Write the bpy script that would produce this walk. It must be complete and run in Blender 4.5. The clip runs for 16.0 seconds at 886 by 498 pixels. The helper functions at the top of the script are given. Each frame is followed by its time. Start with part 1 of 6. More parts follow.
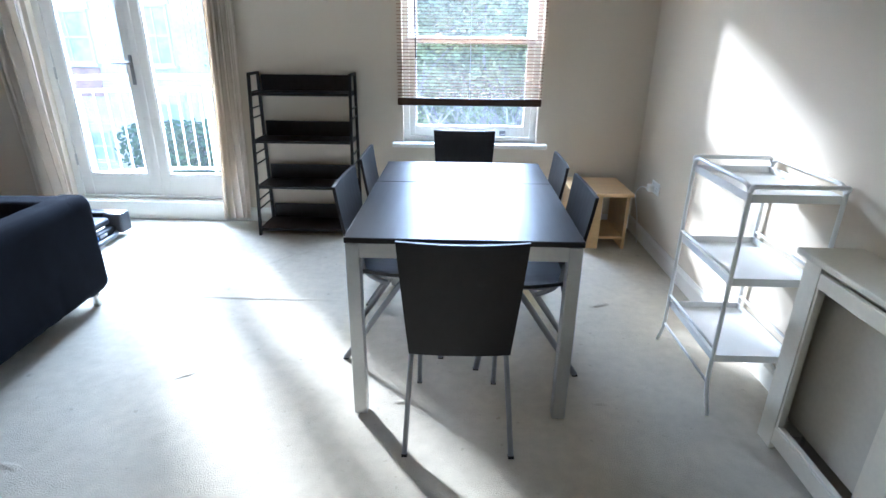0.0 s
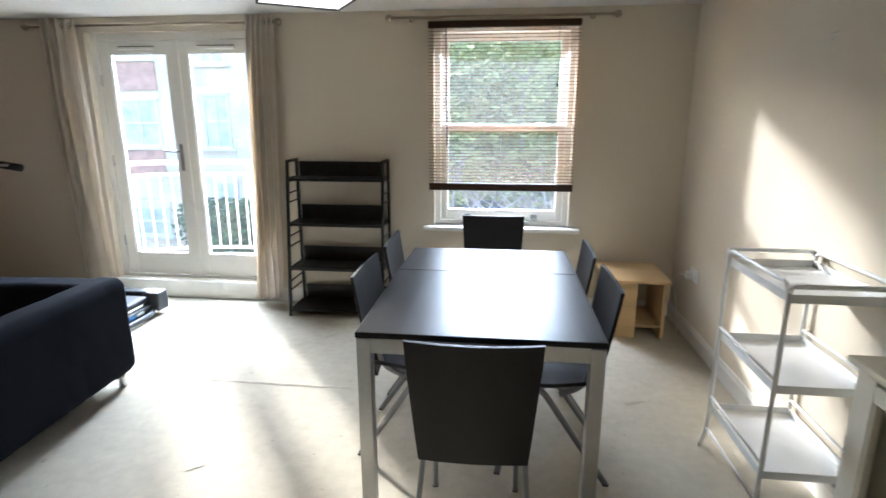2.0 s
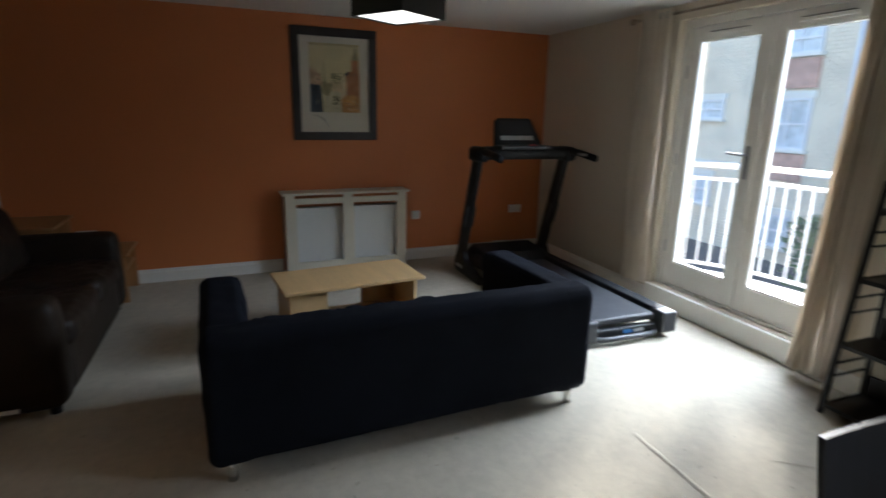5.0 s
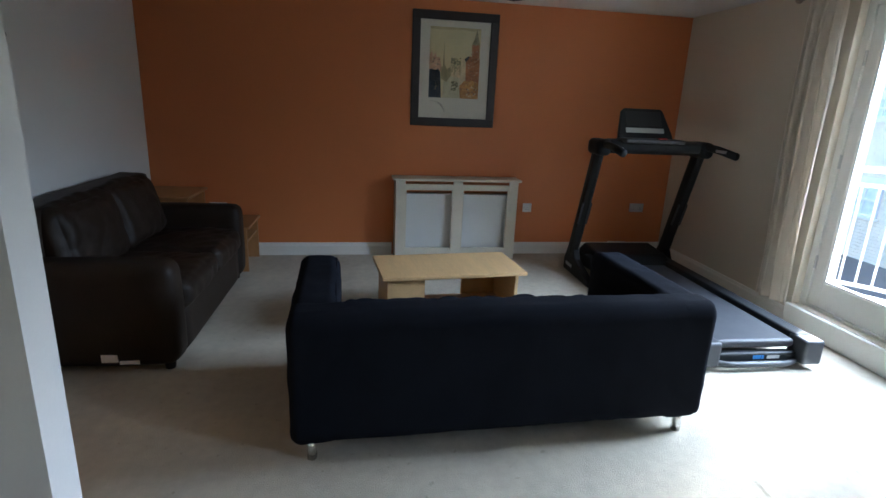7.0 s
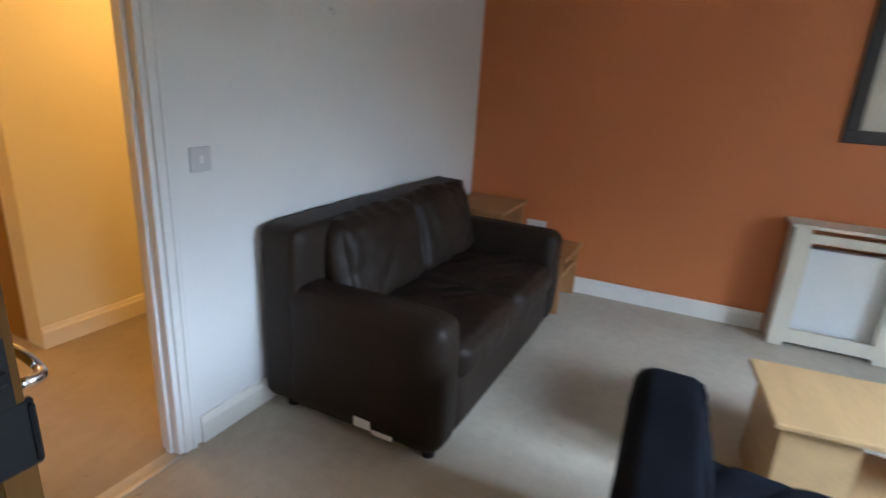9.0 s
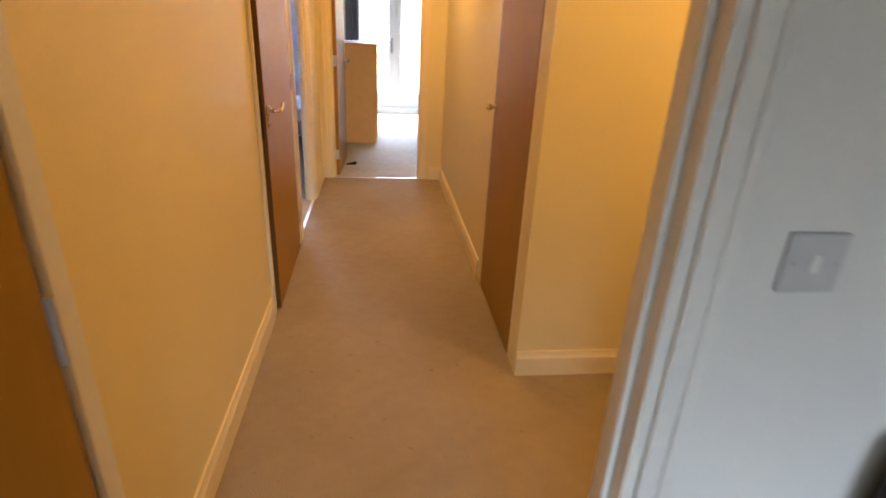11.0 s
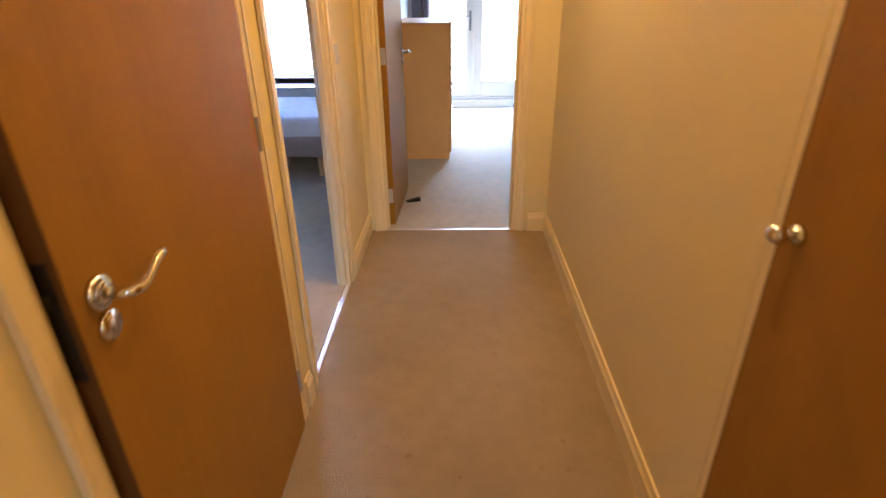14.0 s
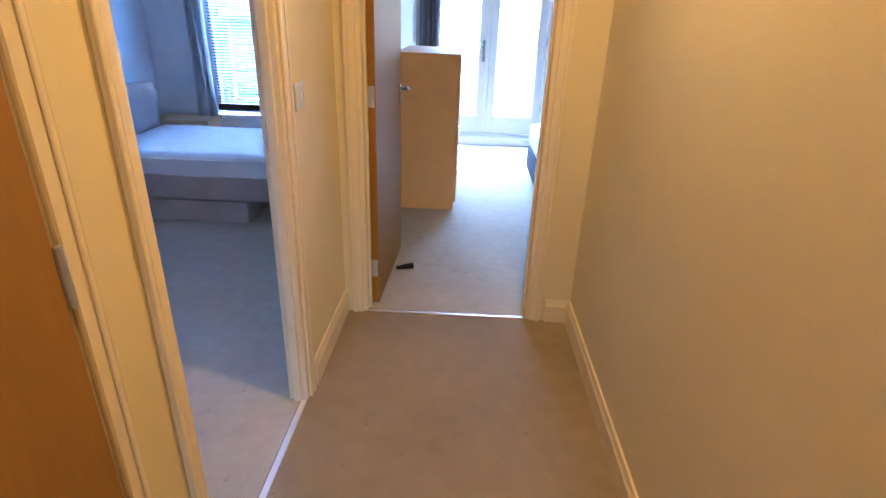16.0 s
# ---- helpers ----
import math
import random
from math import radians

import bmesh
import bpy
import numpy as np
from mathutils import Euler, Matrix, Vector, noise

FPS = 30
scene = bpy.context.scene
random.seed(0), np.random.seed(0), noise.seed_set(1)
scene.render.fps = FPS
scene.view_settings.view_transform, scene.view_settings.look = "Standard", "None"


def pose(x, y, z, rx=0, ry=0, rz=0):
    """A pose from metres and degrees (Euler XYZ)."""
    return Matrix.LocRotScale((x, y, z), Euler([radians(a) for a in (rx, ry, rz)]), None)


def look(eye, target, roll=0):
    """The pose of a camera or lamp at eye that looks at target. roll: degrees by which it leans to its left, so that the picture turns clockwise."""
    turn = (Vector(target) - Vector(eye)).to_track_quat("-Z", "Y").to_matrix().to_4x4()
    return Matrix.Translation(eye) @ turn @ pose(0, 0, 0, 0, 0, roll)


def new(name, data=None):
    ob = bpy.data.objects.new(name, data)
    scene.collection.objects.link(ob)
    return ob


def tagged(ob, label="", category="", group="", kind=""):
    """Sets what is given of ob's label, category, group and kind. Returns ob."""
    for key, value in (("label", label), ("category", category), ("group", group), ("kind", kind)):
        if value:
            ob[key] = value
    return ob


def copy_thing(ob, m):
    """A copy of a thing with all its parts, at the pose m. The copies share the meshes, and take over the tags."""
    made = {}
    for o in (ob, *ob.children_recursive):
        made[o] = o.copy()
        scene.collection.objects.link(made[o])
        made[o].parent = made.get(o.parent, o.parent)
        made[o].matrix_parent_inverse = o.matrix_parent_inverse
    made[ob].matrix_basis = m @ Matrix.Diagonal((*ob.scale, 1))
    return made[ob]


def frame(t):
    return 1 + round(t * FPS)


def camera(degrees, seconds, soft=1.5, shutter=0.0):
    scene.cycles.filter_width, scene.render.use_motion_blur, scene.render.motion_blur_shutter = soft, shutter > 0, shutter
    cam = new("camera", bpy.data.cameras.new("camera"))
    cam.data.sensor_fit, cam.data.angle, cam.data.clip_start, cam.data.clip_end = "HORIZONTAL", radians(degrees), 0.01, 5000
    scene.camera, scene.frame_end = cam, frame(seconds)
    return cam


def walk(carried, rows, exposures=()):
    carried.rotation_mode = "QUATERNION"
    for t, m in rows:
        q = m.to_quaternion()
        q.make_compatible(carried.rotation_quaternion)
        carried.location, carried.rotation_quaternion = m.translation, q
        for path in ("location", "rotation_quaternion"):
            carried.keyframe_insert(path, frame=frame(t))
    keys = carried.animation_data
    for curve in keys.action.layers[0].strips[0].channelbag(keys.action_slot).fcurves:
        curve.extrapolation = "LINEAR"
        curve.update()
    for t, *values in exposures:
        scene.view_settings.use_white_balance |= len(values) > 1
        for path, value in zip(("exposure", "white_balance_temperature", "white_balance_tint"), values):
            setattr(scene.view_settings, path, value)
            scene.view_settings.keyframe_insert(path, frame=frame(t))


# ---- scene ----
cam = camera(79.5, 16.0, shutter=0.5)
PATH = [
    (0, (0.223, 0.269, 1.451), (0.169, 2.126, 0.712), 0.6),
    (0.5, (0.212, 0.237, 1.484), (0.156, 2.118, 0.807), 0.5),
    (1, (0.232, 0.238, 1.517), (0.163, 2.166, 0.99), -0.0),
    (1.5, (0.27, 0.27, 1.516), (0.192, 2.209, 1.034), -0.7),
    (2, (0.315, 0.353, 1.506), (0.097, 2.283, 1.029), -0.0),
    (2.5, (0.334, 0.516, 1.478), (-0.109, 2.398, 0.964), -0.7),
    (3, (0.332, 0.737, 1.496), (-0.421, 2.519, 0.989), 0.7),
    (3.5, (0.365, 0.946, 1.498), (-0.783, 2.509, 1.011), 0.7),
    (4, (0.388, 1.159, 1.448), (-1.127, 2.373, 0.967), 1.7),
    (4.5, (0.315, 1.285, 1.456), (-1.352, 2.265, 0.946), 2.3),
    (5, (0.301, 1.385, 1.473), (-1.507, 2.08, 0.977), 1.2),
    (5.2, (0.32, 1.403, 1.474), (-1.536, 1.962, 0.98), 1.6),
    (7.3, (0.085, 1.501, 1.437), (-1.822, 1.767, 0.897), 2.2),
    (7.5, (-0.047, 1.479, 1.438), (-1.955, 1.735, 0.897), 1.6),
    (8, (-0.362, 1.434, 1.446), (-2.282, 1.482, 0.888), 1.0),
    (8.5, (-0.703, 1.395, 1.434), (-2.561, 0.917, 0.867), 2.4),
    (9, (-0.985, 1.238, 1.406), (-2.701, 0.404, 0.806), 3.5),
    (9.5, (-1.256, 1.016, 1.407), (-2.712, -0.175, 0.729), 3.5),
    (9.8, (-1.347, 0.933, 1.352), (-2.526, -0.553, 0.72), 2.9),
    (10.2, (-1.499, 0.723, 1.372), (-2.261, -0.993, 0.684), 4.1),
    (12.3, (-1.749, -0.525, 1.373), (-1.763, -2.334, 0.519), 0.5),
    (12.5, (-1.746, -0.653, 1.371), (-1.774, -2.459, 0.513), 0.3),
    (13, (-1.764, -0.974, 1.359), (-1.711, -2.774, 0.49), 1.4),
    (13.5, (-1.76, -1.261, 1.348), (-1.679, -3.053, 0.463), 2.4),
    (14, (-1.711, -1.586, 1.36), (-1.66, -3.381, 0.478), -0.8),
    (14.5, (-1.696, -1.849, 1.354), (-1.594, -3.663, 0.516), 0.6),
    (15, (-1.688, -2.069, 1.363), (-1.499, -3.88, 0.534), 2.2),
    (15.5, (-1.7, -2.264, 1.333), (-1.641, -4.093, 0.527), 1.0),
    (16, (-1.714, -2.351, 1.36), (-1.654, -4.179, 0.55), 2.0),
]
EXPOSURES = [(0.0, 3.4, 4800, 10), (1.5, 3.2, 5100, 10), (2.5, 2.9, 6000, 10), (3.0, 2.6, 6100, 10), (3.5, 2.3, 6200, 10), (4.3, 2.0, 6000, 10), (5.0, 2.05, 5700, 10), (7.5, 3.0, 5200, 8), (8.5, 3.7, 5300, 10), (9.0, 3.85, 5300, 10), (9.5, 3.8, 5300, 10), (10.2, 3.7, 5500, 10), (12.5, 3.6, 6300, 10), (14.0, 3.55, 5350, 10), (15.0, 3.55, 4750, 9), (16.0, 3.5, 4450, 8)]
walk(cam, [(t, look(eye, target, roll)) for t, eye, target, roll in PATH], EXPOSURES)

# ---- world and large lights ----
SUN_WAY = Vector((0.755, -1.0, -0.435)).normalized()
world = bpy.data.worlds.new("sky")
scene.world = world
world.use_nodes = True
wn, wl = world.node_tree.nodes, world.node_tree.links
sky = wn.new("ShaderNodeTexSky")
sky.sky_type = "NISHITA"
sky.sun_disc = False
sky.sun_elevation = math.asin(-SUN_WAY.z)
sky.sun_rotation = math.atan2(-SUN_WAY.x, -SUN_WAY.y)
sky.air_density, sky.dust_density, sky.ozone_density = 1.0, 2.0, 1.0
wl.new(sky.outputs[0], wn["Background"].inputs[0])
wn["Background"].inputs[1].default_value = 0.15
sun = new("sun", bpy.data.lights.new("sun", "SUN"))
sun.data.energy, sun.data.angle, sun.data.color = 1.6, radians(4.0), (1.0, 0.93, 0.82)
sun.matrix_world = look(-SUN_WAY * 30, (0, 0, 0))


def window_light(name, x, y, z, w, h, facing, watts, colour=(0.86, 0.93, 1.0), fall=0.9, cone=88):
    """Sky light that enters by an opening; facing is +1 towards +y, -1 towards -y."""
    ob = new(name, bpy.data.lights.new(name, "AREA"))
    ob.data.shape, ob.data.size, ob.data.size_y = "RECTANGLE", w, h
    ob.data.energy, ob.data.color = watts, colour
    ob.data.spread = radians(cone)
    ob.matrix_world = look((x, y, z), (x, y + facing, z - fall))
    return ob


window_light("sky_light_french_door", -2.28, 5.2, 1.45, 1.3, 1.8, -1, 23, fall=1.15, cone=94)
window_light("sky_light_window", 0.3, 5.12, 1.6, 1.0, 1.4, -1, 27, fall=1.5, cone=106)
window_light("sky_light_bedroom", -1.92, -9.1, 1.3, 1.3, 1.9, 1, 18, (0.66, 0.74, 1.0), fall=1.3, cone=84)
window_light("sky_light_small_bedroom", -0.06, -7.6, 1.45, 0.9, 1.5, 1, 140, (0.54, 0.65, 1.0), fall=1.45, cone=98)

# ---- materials ----


def material(name, colour, rough=0.6, metal=0.0, vary=0.12, scale=3.0, fine=60.0, bump=0.1, depth=0.002, stretch=(1, 1, 1), spread=0.0, coat=0.0, spec=0.5):
    """A surface with broad stains and fine grain, in metres; spread varies it from object to object."""
    m = bpy.data.materials.new(name)
    m.use_nodes = True
    n, l = m.node_tree.nodes, m.node_tree.links
    b = n["Principled BSDF"]
    co = n.new("ShaderNodeTexCoord")
    mp = n.new("ShaderNodeMapping")
    mp.inputs["Scale"].default_value = stretch
    l.new(co.outputs["Object"], mp.inputs[0])
    big, small = n.new("ShaderNodeTexNoise"), n.new("ShaderNodeTexNoise")
    big.inputs["Scale"].default_value, small.inputs["Scale"].default_value = scale, fine
    big.inputs["Detail"].default_value, small.inputs["Detail"].default_value = 4, 6
    l.new(mp.outputs[0], big.inputs[0])
    l.new(mp.outputs[0], small.inputs[0])
    add = n.new("ShaderNodeMath")
    add.operation = "MULTIPLY_ADD"
    l.new(small.outputs[0], add.inputs[0])
    add.inputs[1].default_value = 0.6
    l.new(big.outputs[0], add.inputs[2])
    src = add.outputs[0]
    if spread:
        info = n.new("ShaderNodeObjectInfo")
        more = n.new("ShaderNodeMath")
        more.operation = "MULTIPLY_ADD"
        l.new(info.outputs["Random"], more.inputs[0])
        more.inputs[1].default_value = spread
        l.new(src, more.inputs[2])
        src = more.outputs[0]
    ramp = n.new("ShaderNodeValToRGB")
    ramp.color_ramp.elements[0].position, ramp.color_ramp.elements[1].position = 0.45, 1.15 + spread
    ramp.color_ramp.elements[1].position = min(1.0, 0.98 + spread)
    lo = [max(0.0, c * (1 - vary)) for c in colour]
    hi = [min(1.0, c * (1 + vary)) for c in colour]
    ramp.color_ramp.elements[0].color, ramp.color_ramp.elements[1].color = (*lo, 1), (*hi, 1)
    l.new(src, ramp.inputs[0])
    l.new(ramp.outputs[0], b.inputs["Base Color"])
    rr = n.new("ShaderNodeMapRange")
    rr.inputs["To Min"].default_value, rr.inputs["To Max"].default_value = max(0.02, rough - 0.08), min(1.0, rough + 0.08)
    l.new(big.outputs[0], rr.inputs[0])
    l.new(rr.outputs[0], b.inputs["Roughness"])
    b.inputs["Metallic"].default_value = metal
    b.inputs["Coat Weight"].default_value = coat
    b.inputs["Specular IOR Level"].default_value = spec
    if bump:
        bp = n.new("ShaderNodeBump")
        bp.inputs["Strength"].default_value, bp.inputs["Distance"].default_value = bump, depth
        l.new(small.outputs[0], bp.inputs["Height"])
        l.new(bp.outputs[0], b.inputs["Normal"])
    return m


def glass_material(name, tint=(1, 1, 1), veil=0.0):
    m = bpy.data.materials.new(name)
    m.use_nodes = True
    n, l = m.node_tree.nodes, m.node_tree.links
    n.remove(n["Principled BSDF"])
    clear, gloss, mix, fr = n.new("ShaderNodeBsdfTransparent"), n.new("ShaderNodeBsdfGlossy"), n.new("ShaderNodeMixShader"), n.new("ShaderNodeLayerWeight")
    clear.inputs[0].default_value = (*tint, 1)
    gloss.inputs["Roughness"].default_value = 0.02
    grow = n.new("ShaderNodeMath")
    grow.operation = "POWER"
    grow.inputs[1].default_value = 5.0
    fr.inputs["Blend"].default_value = 0.5
    l.new(fr.outputs["Facing"], grow.inputs[0])
    share = n.new("ShaderNodeMapRange")
    share.inputs["To Min"].default_value, share.inputs["To Max"].default_value = 0.025, 0.7
    l.new(grow.outputs[0], share.inputs[0])
    l.new(share.outputs[0], mix.inputs[0])
    l.new(clear.outputs[0], mix.inputs[1])
    l.new(gloss.outputs[0], mix.inputs[2])
    l.new(mix.outputs[0], n["Material Output"].inputs[0])
    # A faint translucent mix puts glare haze into the panes.
    if veil:
        haze, blend, spots, amount = n.new("ShaderNodeBsdfTranslucent"), n.new("ShaderNodeMixShader"), n.new("ShaderNodeTexNoise"), n.new("ShaderNodeMapRange")
        haze.inputs[0].default_value = (0.9, 0.92, 0.95, 1)
        spots.inputs["Scale"].default_value = 2.2
        amount.inputs["To Min"].default_value, amount.inputs["To Max"].default_value = veil * 0.6, veil * 1.4
        l.new(spots.outputs[0], amount.inputs[0])
        l.new(amount.outputs[0], blend.inputs[0])
        l.new(mix.outputs[0], blend.inputs[1])
        l.new(haze.outputs[0], blend.inputs[2])
        l.new(blend.outputs[0], n["Material Output"].inputs[0])
    return m


def glow_material(name, colour, strength):
    m = bpy.data.materials.new(name)
    m.use_nodes = True
    b = m.node_tree.nodes["Principled BSDF"]
    b.inputs["Base Color"].default_value = (*colour, 1)
    b.inputs["Emission Color"].default_value = (*colour, 1)
    b.inputs["Emission Strength"].default_value = strength
    return m


CREAM = material("cream_wall_paint", (0.63, 0.56, 0.445), 0.55, vary=0.03, scale=1.2, fine=140, bump=0.08, depth=0.001)
WHITE_WALL = material("white_wall_paint", (0.69, 0.69, 0.675), 0.55, vary=0.03, scale=1.2, fine=140, bump=0.08, depth=0.001)
HALL = material("magnolia_hall_paint", (0.70, 0.614, 0.35), 0.5, vary=0.03, scale=1.5, fine=140, bump=0.08, depth=0.001)
ORANGE = material("terracotta_wall_paint", (0.56, 0.185, 0.055), 0.55, vary=0.05, scale=1.0, fine=140, bump=0.08, depth=0.001)
CEILING = material("ceiling_paint", (0.70, 0.69, 0.66), 0.7, vary=0.02, scale=1.0, fine=90, bump=0.06, depth=0.001)
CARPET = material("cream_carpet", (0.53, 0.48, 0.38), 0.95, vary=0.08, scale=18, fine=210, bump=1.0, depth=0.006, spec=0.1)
# The same carpet darkened: the hall's dim light is put into its colour.
HALL_CARPET = material("darkened_hall_carpet", (0.35, 0.282, 0.19), 0.95, vary=0.06, scale=14, fine=210, bump=1.0, depth=0.006, spec=0.1)
GLOSS = material("white_gloss_paint", (0.78, 0.76, 0.70), 0.3, vary=0.03, scale=2.0, fine=50, bump=0.04, depth=0.001)
WHITE_TRIM = material("white_satin_trim_paint", (0.70, 0.70, 0.68), 0.45, vary=0.04, scale=2.0, fine=50, bump=0.04, depth=0.001)
HALL_GLOSS = material("cream_gloss_paint", (0.74, 0.65, 0.43), 0.35, vary=0.03, scale=2.0, fine=50, bump=0.04, depth=0.001)
GLASS = glass_material("hazed_window_glass", veil=0.005)
PICTURE_GLASS = glass_material("picture_glass")
OAK_DOOR = material("oak_veneer_door", (0.285, 0.149, 0.013), 0.42, vary=0.12, scale=2.0, fine=30, bump=0.05, depth=0.001, stretch=(3, 3, 0.25), spec=0.13)
# Dark wood colour that stands in for shade on a door's free edge.
DARK_EDGE = material("shaded_door_edge", (0.11, 0.053, 0.014), 0.55, vary=0.15, scale=3, fine=30, bump=0.05, depth=0.001, stretch=(3, 3, 0.25), spec=0.1)
BEECH = material("beech_laminate", (0.55, 0.37, 0.175), 0.42, vary=0.14, scale=2.5, fine=30, bump=0.03, depth=0.001, stretch=(0.5, 4, 4))
BLACK_FABRIC = material("black_cotton_cover", (0.0085, 0.0095, 0.0135), 0.95, vary=0.25, scale=4, fine=400, bump=0.35, depth=0.002, spec=0.06)
LEATHER = material("dark_brown_leather", (0.019, 0.0128, 0.0085), 0.52, vary=0.3, scale=5, fine=120, bump=0.35, depth=0.002, spec=0.2)
BLACK_WOOD = material("black_brown_veneer", (0.014, 0.012, 0.011), 0.33, vary=0.3, scale=3, fine=45, bump=0.3, depth=0.001, stretch=(8, 0.6, 4), spec=0.2)
SILVER = material("silver_painted_steel", (0.52, 0.52, 0.51), 0.38, metal=0.7, vary=0.06, scale=5, fine=80, bump=0.03, depth=0.001)
CHROME = material("chrome", (0.75, 0.75, 0.74), 0.12, metal=1.0, vary=0.04, scale=8, fine=90, bump=0.0)
BLACK_METAL = material("black_lacquered_steel", (0.010, 0.010, 0.010), 0.5, vary=0.2, scale=6, fine=90, bump=0.05, depth=0.001, spec=0.3)
BLACK_PLASTIC = material("black_plastic", (0.010, 0.011, 0.012), 0.55, vary=0.2, scale=6, fine=200, bump=0.15, depth=0.001, spec=0.25)
WHITE_METAL = material("white_lacquered_steel", (0.80, 0.80, 0.78), 0.35, vary=0.03, scale=5, fine=80, bump=0.03, depth=0.001)
CHAIR_STEEL = material("grey_lacquered_steel", (0.26, 0.26, 0.265), 0.45, metal=0.35, vary=0.06, scale=5, fine=80, bump=0.03, depth=0.001)
SWITCH_GREY = material("pale_grey_plastic", (0.52, 0.53, 0.54), 0.4, vary=0.03, scale=8, fine=80, bump=0.02, depth=0.001)
WHITE_PLASTIC = material("white_plastic", (0.78, 0.78, 0.75), 0.35, vary=0.03, scale=8, fine=80, bump=0.02, depth=0.001)
CHAIR_WOOD = material("black_brown_chair_veneer", (0.012, 0.010, 0.010), 0.48, vary=0.3, scale=3, fine=45, bump=0.08, depth=0.001, stretch=(8, 0.6, 4), spec=0.3)
CURTAIN = material("beige_curtain_cotton", (0.82, 0.75, 0.66), 0.9, vary=0.12, scale=5, fine=350, bump=0.3, depth=0.001, spec=0.15)


def let_light_through(m, share, colour):
    """Thin cloth: part of the light passes."""
    n, l = m.node_tree.nodes, m.node_tree.links
    thin, mix = n.new("ShaderNodeBsdfTranslucent"), n.new("ShaderNodeMixShader")
    thin.inputs[0].default_value = (*colour, 1)
    mix.inputs[0].default_value = share
    l.new(n["Principled BSDF"].outputs[0], mix.inputs[1])
    l.new(thin.outputs[0], mix.inputs[2])
    l.new(mix.outputs[0], n["Material Output"].inputs[0])




def trodden(m, light, dark):
    """Worn carpet: broad trodden patches and small scattered spots over the pile's own colour."""
    n, l = m.node_tree.nodes, m.node_tree.links
    b = n["Principled BSDF"]
    base = b.inputs["Base Color"].links[0].from_socket
    co = n.new("ShaderNodeTexCoord")
    worn, spots = n.new("ShaderNodeTexNoise"), n.new("ShaderNodeTexNoise")
    worn.inputs["Scale"].default_value, worn.inputs["Detail"].default_value, worn.inputs["Roughness"].default_value = 1.7, 9, 0.72
    spots.inputs["Scale"].default_value, spots.inputs["Detail"].default_value = 26, 2
    l.new(co.outputs["Object"], worn.inputs[0])
    l.new(co.outputs["Object"], spots.inputs[0])
    shade, speck, both, mixed = n.new("ShaderNodeMapRange"), n.new("ShaderNodeMapRange"), n.new("ShaderNodeMath"), n.new("ShaderNodeMix")
    shade.inputs["From Min"].default_value, shade.inputs["From Max"].default_value = 0.3, 0.7
    shade.inputs["To Min"].default_value, shade.inputs["To Max"].default_value = dark, light
    speck.inputs["From Min"].default_value, speck.inputs["From Max"].default_value = 0.68, 0.76
    speck.inputs["To Min"].default_value, speck.inputs["To Max"].default_value = 1.0, 0.78
    l.new(worn.outputs[0], shade.inputs[0])
    l.new(spots.outputs[0], speck.inputs[0])
    both.operation = "MULTIPLY"
    l.new(shade.outputs[0], both.inputs[0])
    l.new(speck.outputs[0], both.inputs[1])
    mixed.data_type, mixed.blend_type = "RGBA", "MULTIPLY"
    mixed.inputs["Factor"].default_value = 1.0
    l.new(base, mixed.inputs["A"])
    l.new(both.outputs[0], mixed.inputs["B"])
    l.new(mixed.outputs["Result"], b.inputs["Base Color"])


trodden(CARPET, 1.06, 0.84)
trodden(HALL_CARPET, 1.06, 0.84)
let_light_through(CURTAIN, 0.40, (0.86, 0.80, 0.70))

# ---- building helpers ----


def mesh_of(name, bm, mat):
    me = bpy.data.meshes.new(name)
    bm.normal_update()
    bm.to_mesh(me)
    bm.free()
    me.materials.append(mat)
    return me


def part(name, bm, mat, parent, label="", smooth=False):
    """One mesh as a part of a thing, in the thing's own metres."""
    me = mesh_of(name, bm, mat)
    if smooth:
        me.shade_smooth()
    ob = new(name, me)
    ob.parent = parent
    return tagged(ob, label)


def thing(name, m, label, category, group="", kind=""):
    ob = new(name)
    ob.empty_display_size = 0.1
    ob.matrix_basis = m
    return tagged(ob, label, category, group, kind)


def add_box(bm, x0, x1, y0, y1, z0, z1, bevel=0.0, m=None, seg=1):
    geo = bmesh.ops.create_cube(bm, size=1.0)
    vs = geo["verts"]
    for v in vs:
        v.co = Vector((x0 if v.co.x < 0 else x1, y0 if v.co.y < 0 else y1, z0 if v.co.z < 0 else z1))
    if bevel:
        es = list({e for v in vs for e in v.link_edges})
        made = bmesh.ops.bevel(bm, geom=es, offset=bevel, segments=seg, profile=0.5, affect="EDGES")
        vs = list({v for f in made["faces"] for v in f.verts} | {v for v in vs if v.is_valid})
    if m is not None:
        bmesh.ops.transform(bm, matrix=m, verts=vs)
    return vs


def boxes(*rows, bevel=0.0, seg=1):
    bm = bmesh.new()
    for r in rows:
        add_box(bm, *r, bevel=bevel, seg=seg)
    return bm


def add_tube(bm, a, b, r, sides=12, r2=None):
    a, b = Vector(a), Vector(b)
    d = b - a
    m = Matrix.Translation((a + b) / 2) @ d.to_track_quat("Z", "Y").to_matrix().to_4x4()
    return bmesh.ops.create_cone(bm, cap_ends=True, segments=sides, radius1=r, radius2=r if r2 is None else r2, depth=d.length, matrix=m)["verts"]


def tube(a, b, r, sides=12, r2=None):
    bm = bmesh.new()
    add_tube(bm, a, b, r, sides, r2)
    return bm


